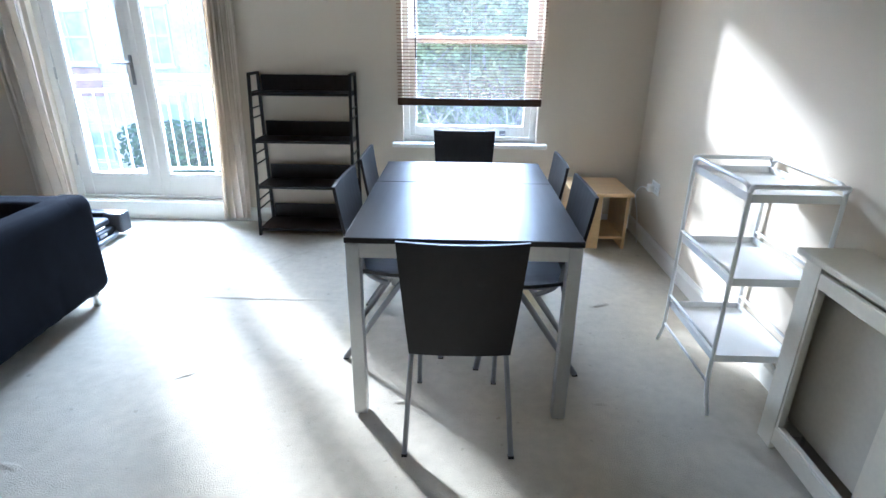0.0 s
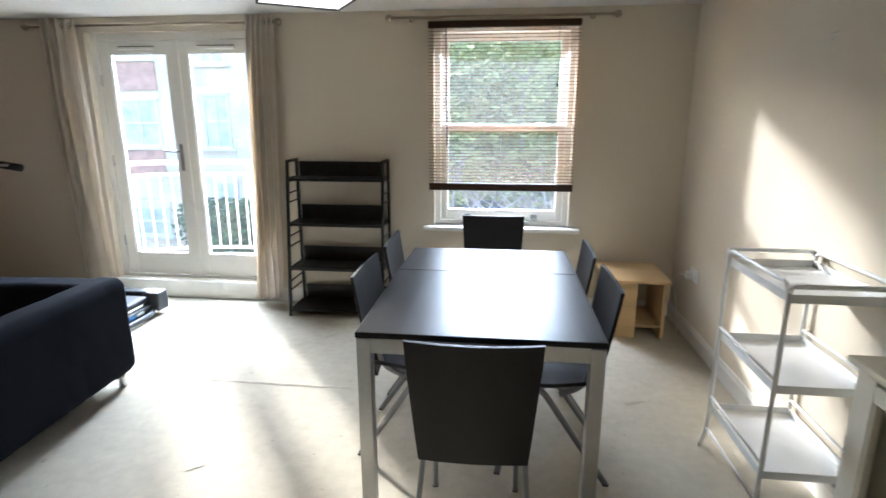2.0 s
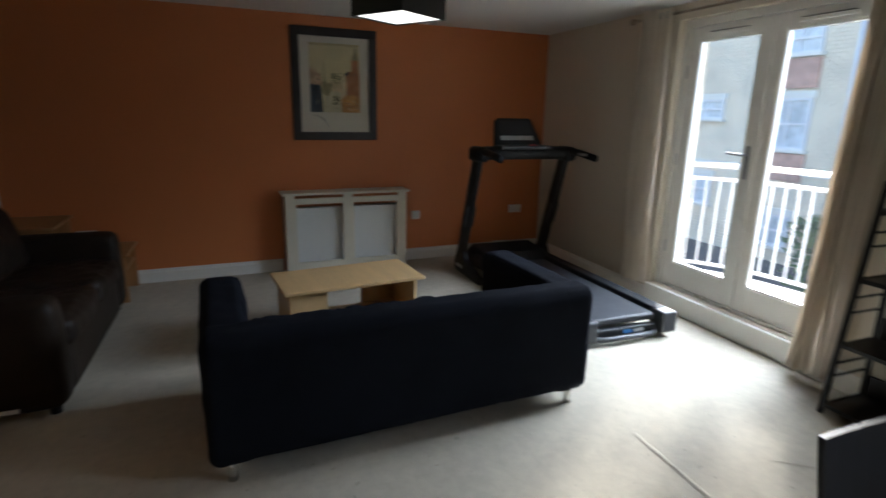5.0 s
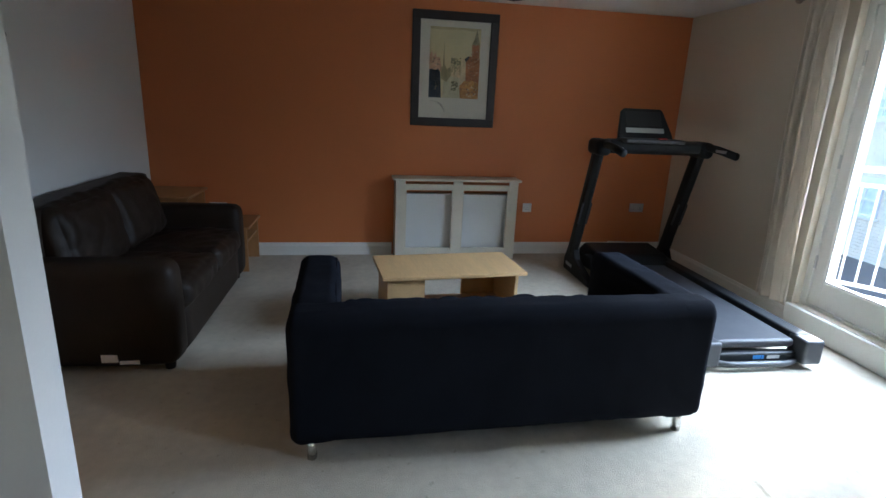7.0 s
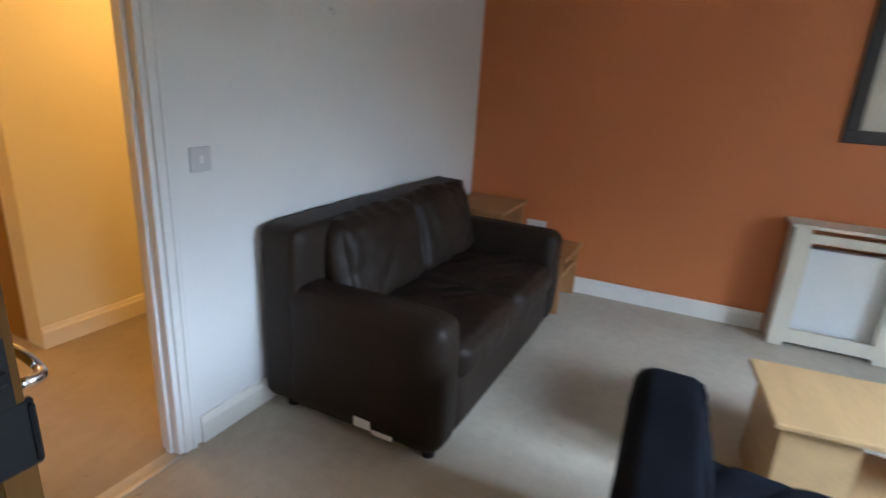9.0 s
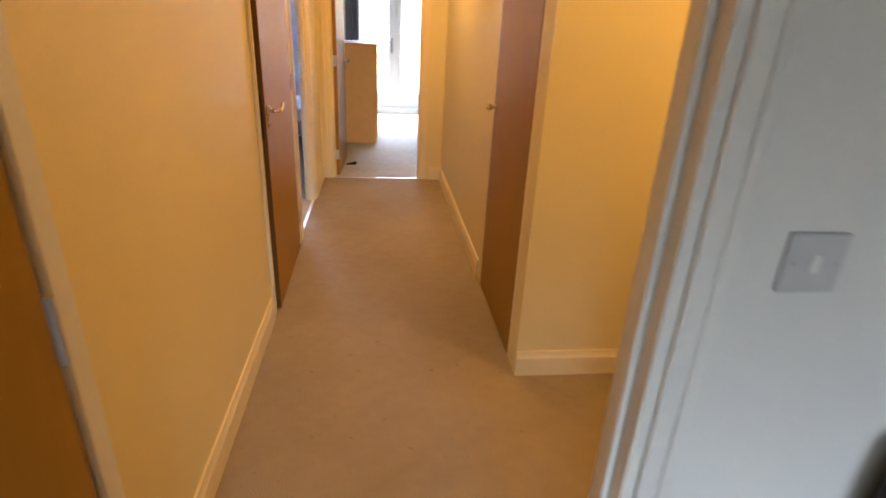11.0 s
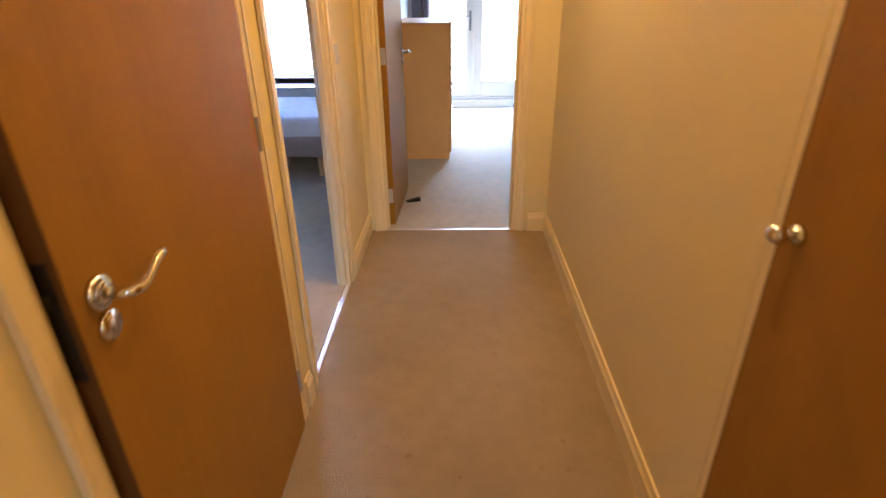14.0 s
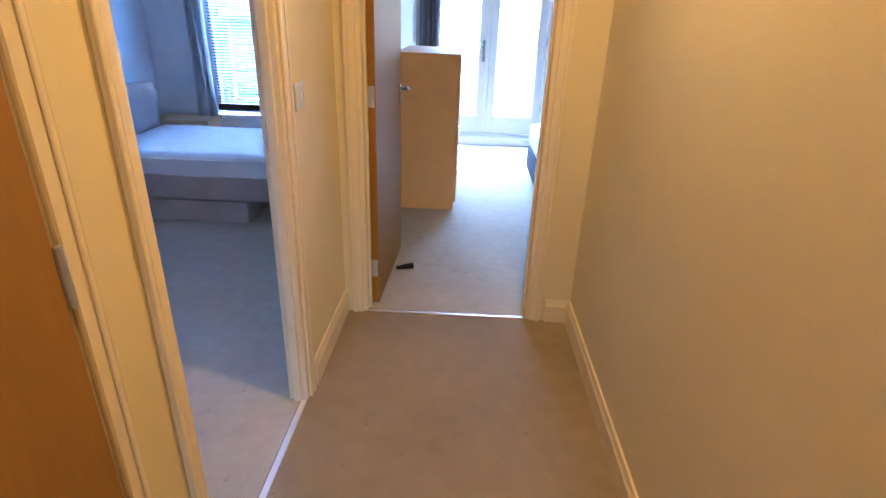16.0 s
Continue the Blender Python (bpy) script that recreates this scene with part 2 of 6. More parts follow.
def sweep(points, r, sides=10, closed=False, flat=None, bm=None):
    """A bent tube through the points; flat gives (half width, half depth) for a flat bar."""
    bm = bm or bmesh.new()
    pts = [Vector(p) for p in points]
    rings, n = [], len(pts)
    side = None
    for i, p in enumerate(pts):
        a = pts[i - 1] if (i or closed) else p
        b = pts[(i + 1) % n] if (i < n - 1 or closed) else p
        d = (b - a).normalized()
        if side is None:
            side = d.cross(Vector((0, 0, 1)))
            if side.length < 0.1:
                side = Vector((1, 0, 0))
        side = (side - d * side.dot(d)).normalized()
        up = d.cross(side)
        ring = []
        for k in range(sides):
            w = 2 * math.pi * (k + 0.5) / sides
            u, v = (math.cos(w), math.sin(w))
            if flat:
                u, v = (math.copysign(flat[0], u), math.copysign(flat[1], v)) if sides == 4 else (u * flat[0], v * flat[1])
            else:
                u, v = u * r, v * r
            ring.append(bm.verts.new(p + side * u + up * v))
        rings.append(ring)
    for i in range(n if closed else n - 1):
        a, b = rings[i], rings[(i + 1) % n]
        for k in range(sides):
            bm.faces.new((a[k], a[(k + 1) % sides], b[(k + 1) % sides], b[k]))
    if not closed:
        bm.faces.new(rings[0][::-1])
        bm.faces.new(rings[-1])
    bmesh.ops.recalc_face_normals(bm, faces=bm.faces[:])
    return bm


def round_path(points, r, steps=5):
    """The corner points of a path, with their corners rounded."""
    pts = [Vector(p) for p in points]
    out = [pts[0]]
    for a, b, c in zip(pts, pts[1:], pts[2:]):
        d1, d2 = (a - b), (c - b)
        k = min(r, d1.length * 0.49, d2.length * 0.49)
        p, q = b + d1.normalized() * k, b + d2.normalized() * k
        for i in range(steps + 1):
            f = i / steps
            out.append(p * (1 - f) ** 2 + b * 2 * f * (1 - f) + q * f * f)
    out.append(pts[-1])
    return out


def prism(outline, depth, axis="y", bevel=0.0):
    """An outline of (u, v) pushed along an axis from 0 to depth: axis y takes (x, z), x takes (y, z), z takes (x, y)."""
    bm = bmesh.new()

    def at(u, v, w):
        return {"y": (u, w, v), "x": (w, u, v), "z": (u, v, w)}[axis]

    a = [bm.verts.new(at(u, v, 0)) for u, v in outline]
    b = [bm.verts.new(at(u, v, depth)) for u, v in outline]
    bm.faces.new(a)
    bm.faces.new(b[::-1])
    for i in range(len(a)):
        j = (i + 1) % len(a)
        bm.faces.new((a[j], a[i], b[i], b[j]))
    bmesh.ops.recalc_face_normals(bm, faces=bm.faces[:])
    if bevel:
        bmesh.ops.bevel(bm, geom=bm.edges[:], offset=bevel, segments=2, profile=0.5, affect="EDGES")
    return bm


def structure(name, bm, mat, label, category):
    ob = new(name, mesh_of(name, bm, mat))
    return tagged(ob, label, category, "", "structure")


# ---- structure ----
WEST, EAST, NORTH, SOUTH, TOP = -4.75, 1.635, 4.48, -0.34, 2.27
HALL_E, HALL_W, HALL_END, NOOK = -1.17, -2.26, -4.62, -1.587


def west(y):
    """The terracotta wall stands a little out of square."""
    return -4.66 - 0.034 * (y - SOUTH)


FD0, FD1, FDZ0, FDZ1 = -3.0, -1.56, 0.16, 2.16
WN0, WN1, WNZ0, WNZ1 = -0.22, 0.82, 0.68, 2.17
C_SOUTH, C_WEST, B_EAST, B_SOUTH = -8.42, -4.3, 0.95, -7.0

floor = structure("floor", boxes((-5.1, 2.0, -0.40, 4.8, -0.12, 0.0), (HALL_E + 0.03, 2.0, -2.9, -0.40, -0.12, 0.0)), CARPET, "worn cream short-pile fitted carpet", "carpet")
structure("floor_hall", boxes((-5.1, HALL_E + 0.03, HALL_END - 0.03, -0.40, -0.12, 0.0)), HALL_CARPET, "trodden short-pile hallway carpet, darkened to look dimly lit", "carpet")
structure("floor_bedrooms", boxes((-5.1, HALL_E + 0.03, -8.8, HALL_END - 0.03, -0.12, 0.0), (HALL_E + 0.03, 2.0, -8.8, -2.9, -0.12, 0.0)), CARPET, "pale short-pile bedroom carpet", "carpet")
structure("ceiling", boxes((-5.1, 2.0, -8.8, 4.8, TOP, TOP + 0.12)), CEILING, "plain matt white plaster ceiling", "ceiling")


def wall_x(y0, y1, x0, x1, holes):
    """Boxes of a wall that runs along x, with holes (x0, x1, z0, z1)."""
    rows, at = [], x0
    for h0, h1, z0, z1 in sorted(holes):
        rows.append((at, h0, y0, y1, 0, TOP))
        if z0 > 0:
            rows.append((h0, h1, y0, y1, 0, z0))
        rows.append((h0, h1, y0, y1, z1, TOP))
        at = h1
    rows.append((at, x1, y0, y1, 0, TOP))
    return rows


def wall_y(x0, x1, y0, y1, holes):
    return [(c, d, a, b, e, f) for a, b, c, d, e, f in wall_x(x0, x1, y0, y1, holes)]


DOOR_Z = 2.03
LIV = (-2.10, -1.25)
A_DOOR, B_DOOR, K_DOOR, E_DOOR = (-2.99, -2.14), (-3.972, -3.185), (-2.45, -1.70), (-2.078, -1.252)
structure("wall_north", boxes(*wall_x(NORTH, NORTH + 0.3, -4.815, EAST, [(FD0, FD1, FDZ0, FDZ1), (WN0, WN1, WNZ0, WNZ1)])), CREAM, "cream painted plaster wall with window and doors", "wall")
structure("wall_west", prism([(west(SOUTH - 0.1), SOUTH - 0.1), (west(NORTH + 0.3), NORTH + 0.3), (-5.2, NORTH + 0.3), (-5.2, SOUTH - 0.1)], TOP, "z"), ORANGE, "terracotta orange painted feature wall", "wall")
structure("wall_east", boxes((EAST, EAST + 0.3, -1.3, NORTH + 0.3, 0, TOP)), CREAM, "cream painted plaster wall", "wall")
structure("wall_south", boxes(*wall_x(SOUTH - 0.1, SOUTH, -4.655, HALL_E, [(LIV[0], LIV[1], 0, DOOR_Z)])), WHITE_WALL, "white painted plaster wall round the doorway", "wall")
structure("wall_partition", boxes((-1.146, -1.03, SOUTH, 0.738, 0, TOP)), WHITE_WALL, "short white painted partition wall", "wall")
structure("wall_alcove", boxes((HALL_E + 0.07, EAST, -1.4, -1.3, 0, TOP)), CREAM, "plain cream wall closing the dining end", "wall")
structure("wall_hall_east", boxes(*wall_y(HALL_E, HALL_E + 0.07, HALL_END, SOUTH, [(*A_DOOR, 0, DOOR_Z), (*B_DOOR, 0, DOOR_Z)])), HALL, "magnolia painted hallway wall with two doorways", "wall")
structure("wall_hall_west", boxes(*wall_y(HALL_W - 0.1, HALL_W, HALL_END, NOOK, [(*K_DOOR, 0, DOOR_Z)])), HALL, "magnolia painted hallway wall with cupboard door", "wall")
structure("wall_nook", boxes((-3.5, HALL_W - 0.1, NOOK - 0.1, NOOK, 0, TOP)), HALL, "magnolia painted wall of the hallway nook", "wall")
structure("wall_nook_end", boxes((-3.6, -3.5, NOOK - 0.1, SOUTH - 0.1, 0, TOP)), HALL, "plain magnolia wall closing the hallway nook", "wall")
structure("wall_hall_end", boxes(*wall_x(HALL_END - 0.1, HALL_END, C_WEST, HALL_E + 0.07, [(E_DOOR[0], E_DOOR[1], 0, DOOR_Z)])), HALL, "magnolia painted wall with the bedroom doorway", "wall")
structure("wall_bedroom_divide", boxes((HALL_E + 0.02, HALL_E + 0.07, C_SOUTH, HALL_END - 0.1, 0, TOP)), WHITE_WALL, "white painted wall between the bedrooms", "wall")
structure("wall_bedroom_west", boxes((C_WEST - 0.1, C_WEST, C_SOUTH, HALL_END, 0, TOP)), WHITE_WALL, "plain white bedroom wall", "wall")
CD0, CD1 = -2.60, -1.25
structure("wall_bedroom_south", boxes(*wall_x(C_SOUTH - 0.25, C_SOUTH, C_WEST - 0.1, HALL_E + 0.07, [(CD0, CD1, 0.1, 2.12)])), WHITE_WALL, "white bedroom wall round the French doors", "wall")
structure("wall_small_bedroom_east", boxes((B_EAST, B_EAST + 0.1, B_SOUTH, -2.85, 0, TOP)), WHITE_WALL, "plain white small bedroom wall", "wall")
structure("wall_small_bedroom_north", boxes((HALL_E + 0.07, B_EAST, -2.95, -2.85, 0, TOP)), WHITE_WALL, "plain white wall of the small bedroom", "wall")
BW0, BW1 = -0.52, 0.40
structure("wall_small_bedroom_south", boxes(*wall_x(B_SOUTH - 0.25, B_SOUTH, HALL_E + 0.07, B_EAST + 0.1, [(BW0, BW1, 0.50, 2.05)])), WHITE_WALL, "white small bedroom wall with a window", "wall")
structure("wall_outer_west", boxes((-5.1, -4.8, HALL_END - 0.1, SOUTH - 0.1, 0, TOP)), WHITE_WALL, "plain white wall closing the rooms beyond", "wall")
structure("wall_outer_east", boxes((EAST, EAST + 0.3, -2.95, -1.31, 0, TOP), (B_EAST + 0.11, EAST, -2.95, -2.85, 0, TOP)), WHITE_WALL, "plain white wall closing the rooms beyond", "wall")
structure("wall_outer_south", boxes((-4.8, C_WEST - 0.01, HALL_END - 0.1, HALL_END, 0, TOP)), WHITE_WALL, "plain white wall closing the rooms beyond", "wall")

# ---- trim, doors and windows ----


def baseboard(name, x0, y0, x1, y1, side, mat=GLOSS, h=0.115):
    """A skirting board from one point to the other along a wall; side is the way it faces, (nx, ny)."""
    a, b, n = Vector((x0, y0, 0)), Vector((x1, y1, 0)), Vector((*side, 0))
    bm = bmesh.new()
    prof = [(0, 0.0), (0.016, 0.0), (0.016, h * 0.74), (0.011, h * 0.84), (0.008, h), (0, h)]
    ra = [bm.verts.new(a + n * u + Vector((0, 0, v))) for u, v in prof]
    rb = [bm.verts.new(b + n * u + Vector((0, 0, v))) for u, v in prof]
    for i in range(len(prof)):
        j = (i + 1) % len(prof)
        bm.faces.new((ra[i], ra[j], rb[j], rb[i]))
    bm.faces.new(ra)
    bm.faces.new(rb[::-1])
    bmesh.ops.recalc_face_normals(bm, faces=bm.faces[:])
    return structure(name, bm, mat, "white gloss painted moulded skirting board", "skirting board")


baseboard("baseboard_1", west(SOUTH), SOUTH, west(1.72), 1.72, (1, 0))
baseboard("baseboard_2", west(2.87), 2.87, west(NORTH), NORTH, (1, 0))
baseboard("baseboard_3", west(NORTH) + 0.016, NORTH, FD0 - 0.02, NORTH, (0, -1))
baseboard("baseboard_4", FD1 + 0.02, NORTH, EAST - 0.016, NORTH, (0, -1))
baseboard("baseboard_5", EAST, NORTH, EAST, 2.02, (-1, 0))
baseboard("baseboard_6", EAST, 0.94, EAST, -1.3, (-1, 0))
baseboard("baseboard_7", west(SOUTH) + 0.016, SOUTH, LIV[0] - 0.07, SOUTH, (0, 1))
baseboard("baseboard_8", HALL_E, -0.46, HALL_E, A_DOOR[1] + 0.06, (-1, 0), HALL_GLOSS)
baseboard("baseboard_9", HALL_E, A_DOOR[0] - 0.065, HALL_E, B_DOOR[1] + 0.065, (-1, 0), HALL_GLOSS)
baseboard("baseboard_10", HALL_E, B_DOOR[0] - 0.065, HALL_E, HALL_END, (-1, 0), HALL_GLOSS)
baseboard("baseboard_11", HALL_W, HALL_END, HALL_W, K_DOOR[0] - 0.065, (1, 0), HALL_GLOSS)
baseboard("baseboard_12", HALL_W + 0.016, HALL_END, E_DOOR[0] - 0.065, HALL_END, (0, 1), HALL_GLOSS)
baseboard("baseboard_13", -3.5, NOOK, HALL_W, NOOK, (0, 1), HALL_GLOSS)
baseboard("baseboard_14", -3.5, NOOK + 0.016, -3.5, SOUTH - 0.1, (1, 0), HALL_GLOSS)
baseboard("baseboard_15", C_WEST, C_SOUTH, -2.66, C_SOUTH, (0, 1))
baseboard("baseboard_16", -1.1, C_SOUTH, -1.22, C_SOUTH, (0, 1))
baseboard("baseboard_17", HALL_E + 0.1, B_SOUTH, 0.95, B_SOUTH, (0, 1))
baseboard("baseboard_18", -1.03, 0.738, -1.03, -1.3, (1, 0))


def door_lining(name, along, at, lo, hi, depth, wide=0.064, sides=(0, 1), mat=GLOSS):
    """A door's lining and the architraves on both faces. along: the axis the wall runs in; at: its first face; depth: to the other face."""
    rows = []
    t = 0.028
    d0, d1 = min(at, at + depth), max(at, at + depth)

    def put(a0, a1, b0, b1, z0, z1):
        rows.append((a0, a1, b0, b1, z0, z1) if along == "x" else (b0, b1, a0, a1, z0, z1))

    put(lo, lo + t, d0, d1, 0, DOOR_Z)
    put(hi - t, hi, d0, d1, 0, DOOR_Z)
    put(lo + t, hi - t, d0, d1, DOOR_Z - t, DOOR_Z)
    mid = (d0 + d1) / 2
    put(lo + t, lo + t + 0.012, mid - 0.016, mid + 0.016, 0, DOOR_Z - t)
    put(hi - t - 0.012, hi - t, mid - 0.016, mid + 0.016, 0, DOOR_Z - t)
    for side, (e0, e1, f0, f1) in enumerate([(d1, d1 + 0.011, d1 + 0.011, d1 + 0.015), (d0 - 0.011, d0, d0 - 0.015, d0 - 0.011)]):
        w = wide
        if side not in sides:
            continue
        put(lo - w + 0.008, lo + 0.008, e0, e1, 0, DOOR_Z + w)
        put(lo - w + 0.008, lo - w * 0.47, f0, f1, 0, DOOR_Z + w)
        put(hi - 0.008, hi + w - 0.008, e0, e1, 0, DOOR_Z + w)
        put(hi + w * 0.47, hi + w - 0.008, f0, f1, 0, DOOR_Z + w)
        put(lo + 0.008, hi - 0.008, e0, e1, DOOR_Z - 0.008, DOOR_Z + w)
    return structure(name, boxes(*rows, bevel=0.003), mat, "white gloss painted door lining and architrave", "door frame")


door_lining("trim_living_door", "x", SOUTH - 0.1, LIV[0], LIV[1], 0.1, 0.05, mat=WHITE_TRIM)
door_lining("trim_cupboard_door", "y", HALL_W - 0.1, K_DOOR[0], K_DOOR[1], 0.1, 0.03, (1,), mat=HALL_GLOSS)
door_lining("trim_bathroom_door", "y", HALL_E, A_DOOR[0], A_DOOR[1], 0.07, 0.042, mat=HALL_GLOSS)
door_lining("trim_small_bedroom_door", "y", HALL_E, B_DOOR[0], B_DOOR[1], 0.07, 0.048, (1,), mat=HALL_GLOSS)
door_lining("trim_bedroom_door", "x", HALL_END - 0.1, E_DOOR[0], E_DOOR[1], 0.1, 0.05, mat=HALL_GLOSS)

ALLOY = material("bright_alloy", (0.82, 0.82, 0.80), 0.3, metal=0.5, vary=0.05, scale=6, fine=80, bump=0.02, depth=0.001)
for nm, bm in (("trim_threshold_living", boxes((LIV[0] + 0.03, LIV[1] - 0.03, -0.342, -0.320, 0.0, 0.006), bevel=0.002)),
               ("trim_threshold_small_bedroom", boxes((HALL_E + 0.002, HALL_E + 0.024, B_DOOR[0] + 0.03, B_DOOR[1] - 0.03, 0.0, 0.006), bevel=0.002)),
               ("trim_threshold_bedroom", boxes((E_DOOR[0] + 0.03, E_DOOR[1] - 0.03, HALL_END - 0.016, HALL_END + 0.002, 0.0, 0.006), bevel=0.002))):
    structure(nm, bm, ALLOY if "small" in nm else SILVER, "bright metal carpet threshold strip", "threshold")


def lever(parent, x, y, z, out, toward, keyhole=True):
    """A lever handle on a round rose. out: the way the face looks; toward: the way the lever points, both as (x, y)."""
    o, w = Vector((*out, 0)), Vector((*toward, 0))
    p = Vector((x, y, z))
    bm = tube(p, p + o * 0.009, 0.026, 20)
    add_tube(bm, p + o * 0.009, p + o * 0.013, 0.021, 20, 0.014)
    rose = part("rose", bm, CHROME, parent, "polished chrome rose", True)
    rise = Vector((0, 0, 1))
    pts = [p + o * 0.008, p + o * 0.05, p + o * 0.058 + w * 0.02, p + o * 0.058 + w * 0.038 + rise * 0.007, p + o * 0.056 + w * 0.058 + rise * 0.014, p + o * 0.054 + w * 0.078 + rise * 0.018, p + o * 0.053 + w * 0.094 + rise * 0.019]
    part("handle", sweep(round_path(pts, 0.015, 4), 0.0085, 10), CHROME, parent, "polished chrome curved lever handle", True)
    if keyhole:
        q = p - rise * 0.055
        bm = tube(q, q + o * 0.008, 0.023, 20)
        add_box(bm, -0.003, 0.003, -0.003, 0.003, -0.012, 0.012, m=Matrix.Translation(q + o * 0.009))
        part("escutcheon", bm, CHROME, parent, "chrome keyhole escutcheon", True)


def flush_door(name, m, w, label, hinge_z=(0.2, 1.02, 1.82), height=1.985, lever_on=((0, 1), (0, -1)), knob=False, handle_z=0.975):
    """A flat veneered door in its own metres: hinge edge at x=0, free edge at x=w, thickness along y."""
    d = thing(name, m, label, "door", "", "structure")
    part("leaf", boxes((0.002, w - 0.002, -0.022, 0.022, 0.008, height), bevel=0.0015), OAK_DOOR, d)
    # Added strip: paints the edge dark, as if in shade.
    part("edge_shade", boxes((w - 0.0015, w + 0.0004, -0.0215, 0.0215, 0.01, height - 0.002)), DARK_EDGE, d, "added dark strip, shade on the door's edge")
    for z in hinge_z:
        bm = tube((-0.004, 0.024, z - 0.045), (-0.004, 0.024, z + 0.045), 0.0065, 10)
        add_box(bm, -0.0012, 0.0026, -0.016, 0.022, z - 0.045, z + 0.045)
        part("hinge", bm, SILVER, d, "dull steel butt hinge")
    if knob:
        for s in (1, ):
            bm = tube((w - 0.05, 0.022 * s, 1.0), (w - 0.05, 0.030 * s, 1.0), 0.016, 16)
            add_tube(bm, (w - 0.05, 0.03 * s, 1.0), (w - 0.05, 0.048 * s, 1.0), 0.008, 12)
            bmesh.ops.create_uvsphere(bm, u_segments=16, v_segments=10, radius=0.017, matrix=Matrix.Translation((w - 0.05, 0.058 * s, 1.0)))
            part("knob", bm, CHROME, d, "small chrome ball knob", True)
    else:
        for o in lever_on:
            lever(d, w - 0.055, 0.022 * o[1], handle_z, (0, o[1]), (-1, 0))
        bm = boxes((w - 0.003, w + 0.0015, -0.011, 0.011, 0.86, 1.05))
        add_box(bm, w, w + 0.009, -0.006, 0.006, 0.985, 1.005, bevel=0.002)
        part("latch", bm, BLACK_METAL, d, "dark metal mortice latch plate")
    return d


# living room door, folded back against the partition
living_door = flush_door("door_living_room", pose(-1.290, -0.325, 0, 0, 0, 89.6), 0.775, "light oak veneer door standing wide open", handle_z=0.945)
tape = boxes((0.70, 0.785, 0.0225, 0.030, 0.85, 0.945), (0.765, 0.777, -0.03, 0.032, 0.842, 0.95), bevel=0.003)
part("lock_cover", tape, BLACK_PLASTIC, living_door, "black tape wrapped over the lock")
flush_door("door_bathroom", pose(-1.166, A_DOOR[0] + 0.03, 0, 0, 0, 90.7), 0.785, "brown oak veneer door standing just ajar", lever_on=((0, 1),))
flush_door("door_cupboard", pose(HALL_W - 0.020, K_DOOR[1] - 0.03, 0, 0, 0, -90.0), 0.69, "brown oak veneer cupboard door, shut", hinge_z=(), knob=True)
flush_door("door_bedroom", pose(-1.302, HALL_END - 0.075, 0, 0, 0, -92.0), 0.71, "light oak veneer bedroom door standing wide open")
stop = new("door_stop", mesh_of("door_stop", prism([(-0.05, 0.0), (0.05, 0.0), (0.05, 0.008), (-0.05, 0.026)], 0.035, bevel=0.003), BLACK_PLASTIC))
stop.matrix_basis = pose(-1.40, -5.14, 0, 0, 0, 15)
tagged(stop, "black rubber wedge on the carpet beside the open door", "door stop")


def leaf_frame(parent, x0, x1, y0, y1, z0, z1, st, top, bot, mat=GLOSS, bead=0.012):
    """A glazed leaf: stiles, rails, glazing beads and a pane."""
    part("stile", boxes((x0, x0 + st, y0, y1, z0, z1), bevel=0.003), mat, parent)
    part("stile", boxes((x1 - st, x1, y0, y1, z0, z1), bevel=0.003), mat, parent)
    part("top_rail", boxes((x0 + st, x1 - st, y0 + 0.001, y1 - 0.001, z1 - top, z1), bevel=0.003), mat, parent)
    part("bottom_rail", boxes((x0 + st, x1 - st, y0 + 0.001, y1 - 0.001, z0, z0 + bot), bevel=0.003), mat, parent)
    ym = (y0 + y1) / 2
    b = bead
    part("glazing_bead", boxes((x0 + st, x0 + st + b, ym - 0.016, ym + 0.016, z0 + bot, z1 - top), (x1 - st - b, x1 - st, ym - 0.016, ym + 0.016, z0 + bot, z1 - top),
                               (x0 + st + b, x1 - st - b, ym - 0.016, ym + 0.016, z0 + bot, z0 + bot + b), (x0 + st + b, x1 - st - b, ym - 0.016, ym + 0.016, z1 - top - b, z1 - top)), mat, parent)
    pane = part("pane", boxes((x0 + st + 0.002, x1 - st - 0.002, ym - 0.003, ym + 0.003, z0 + bot + 0.002, z1 - top - 0.002)), GLASS, parent, "clear glass")
    pane.visible_shadow = False


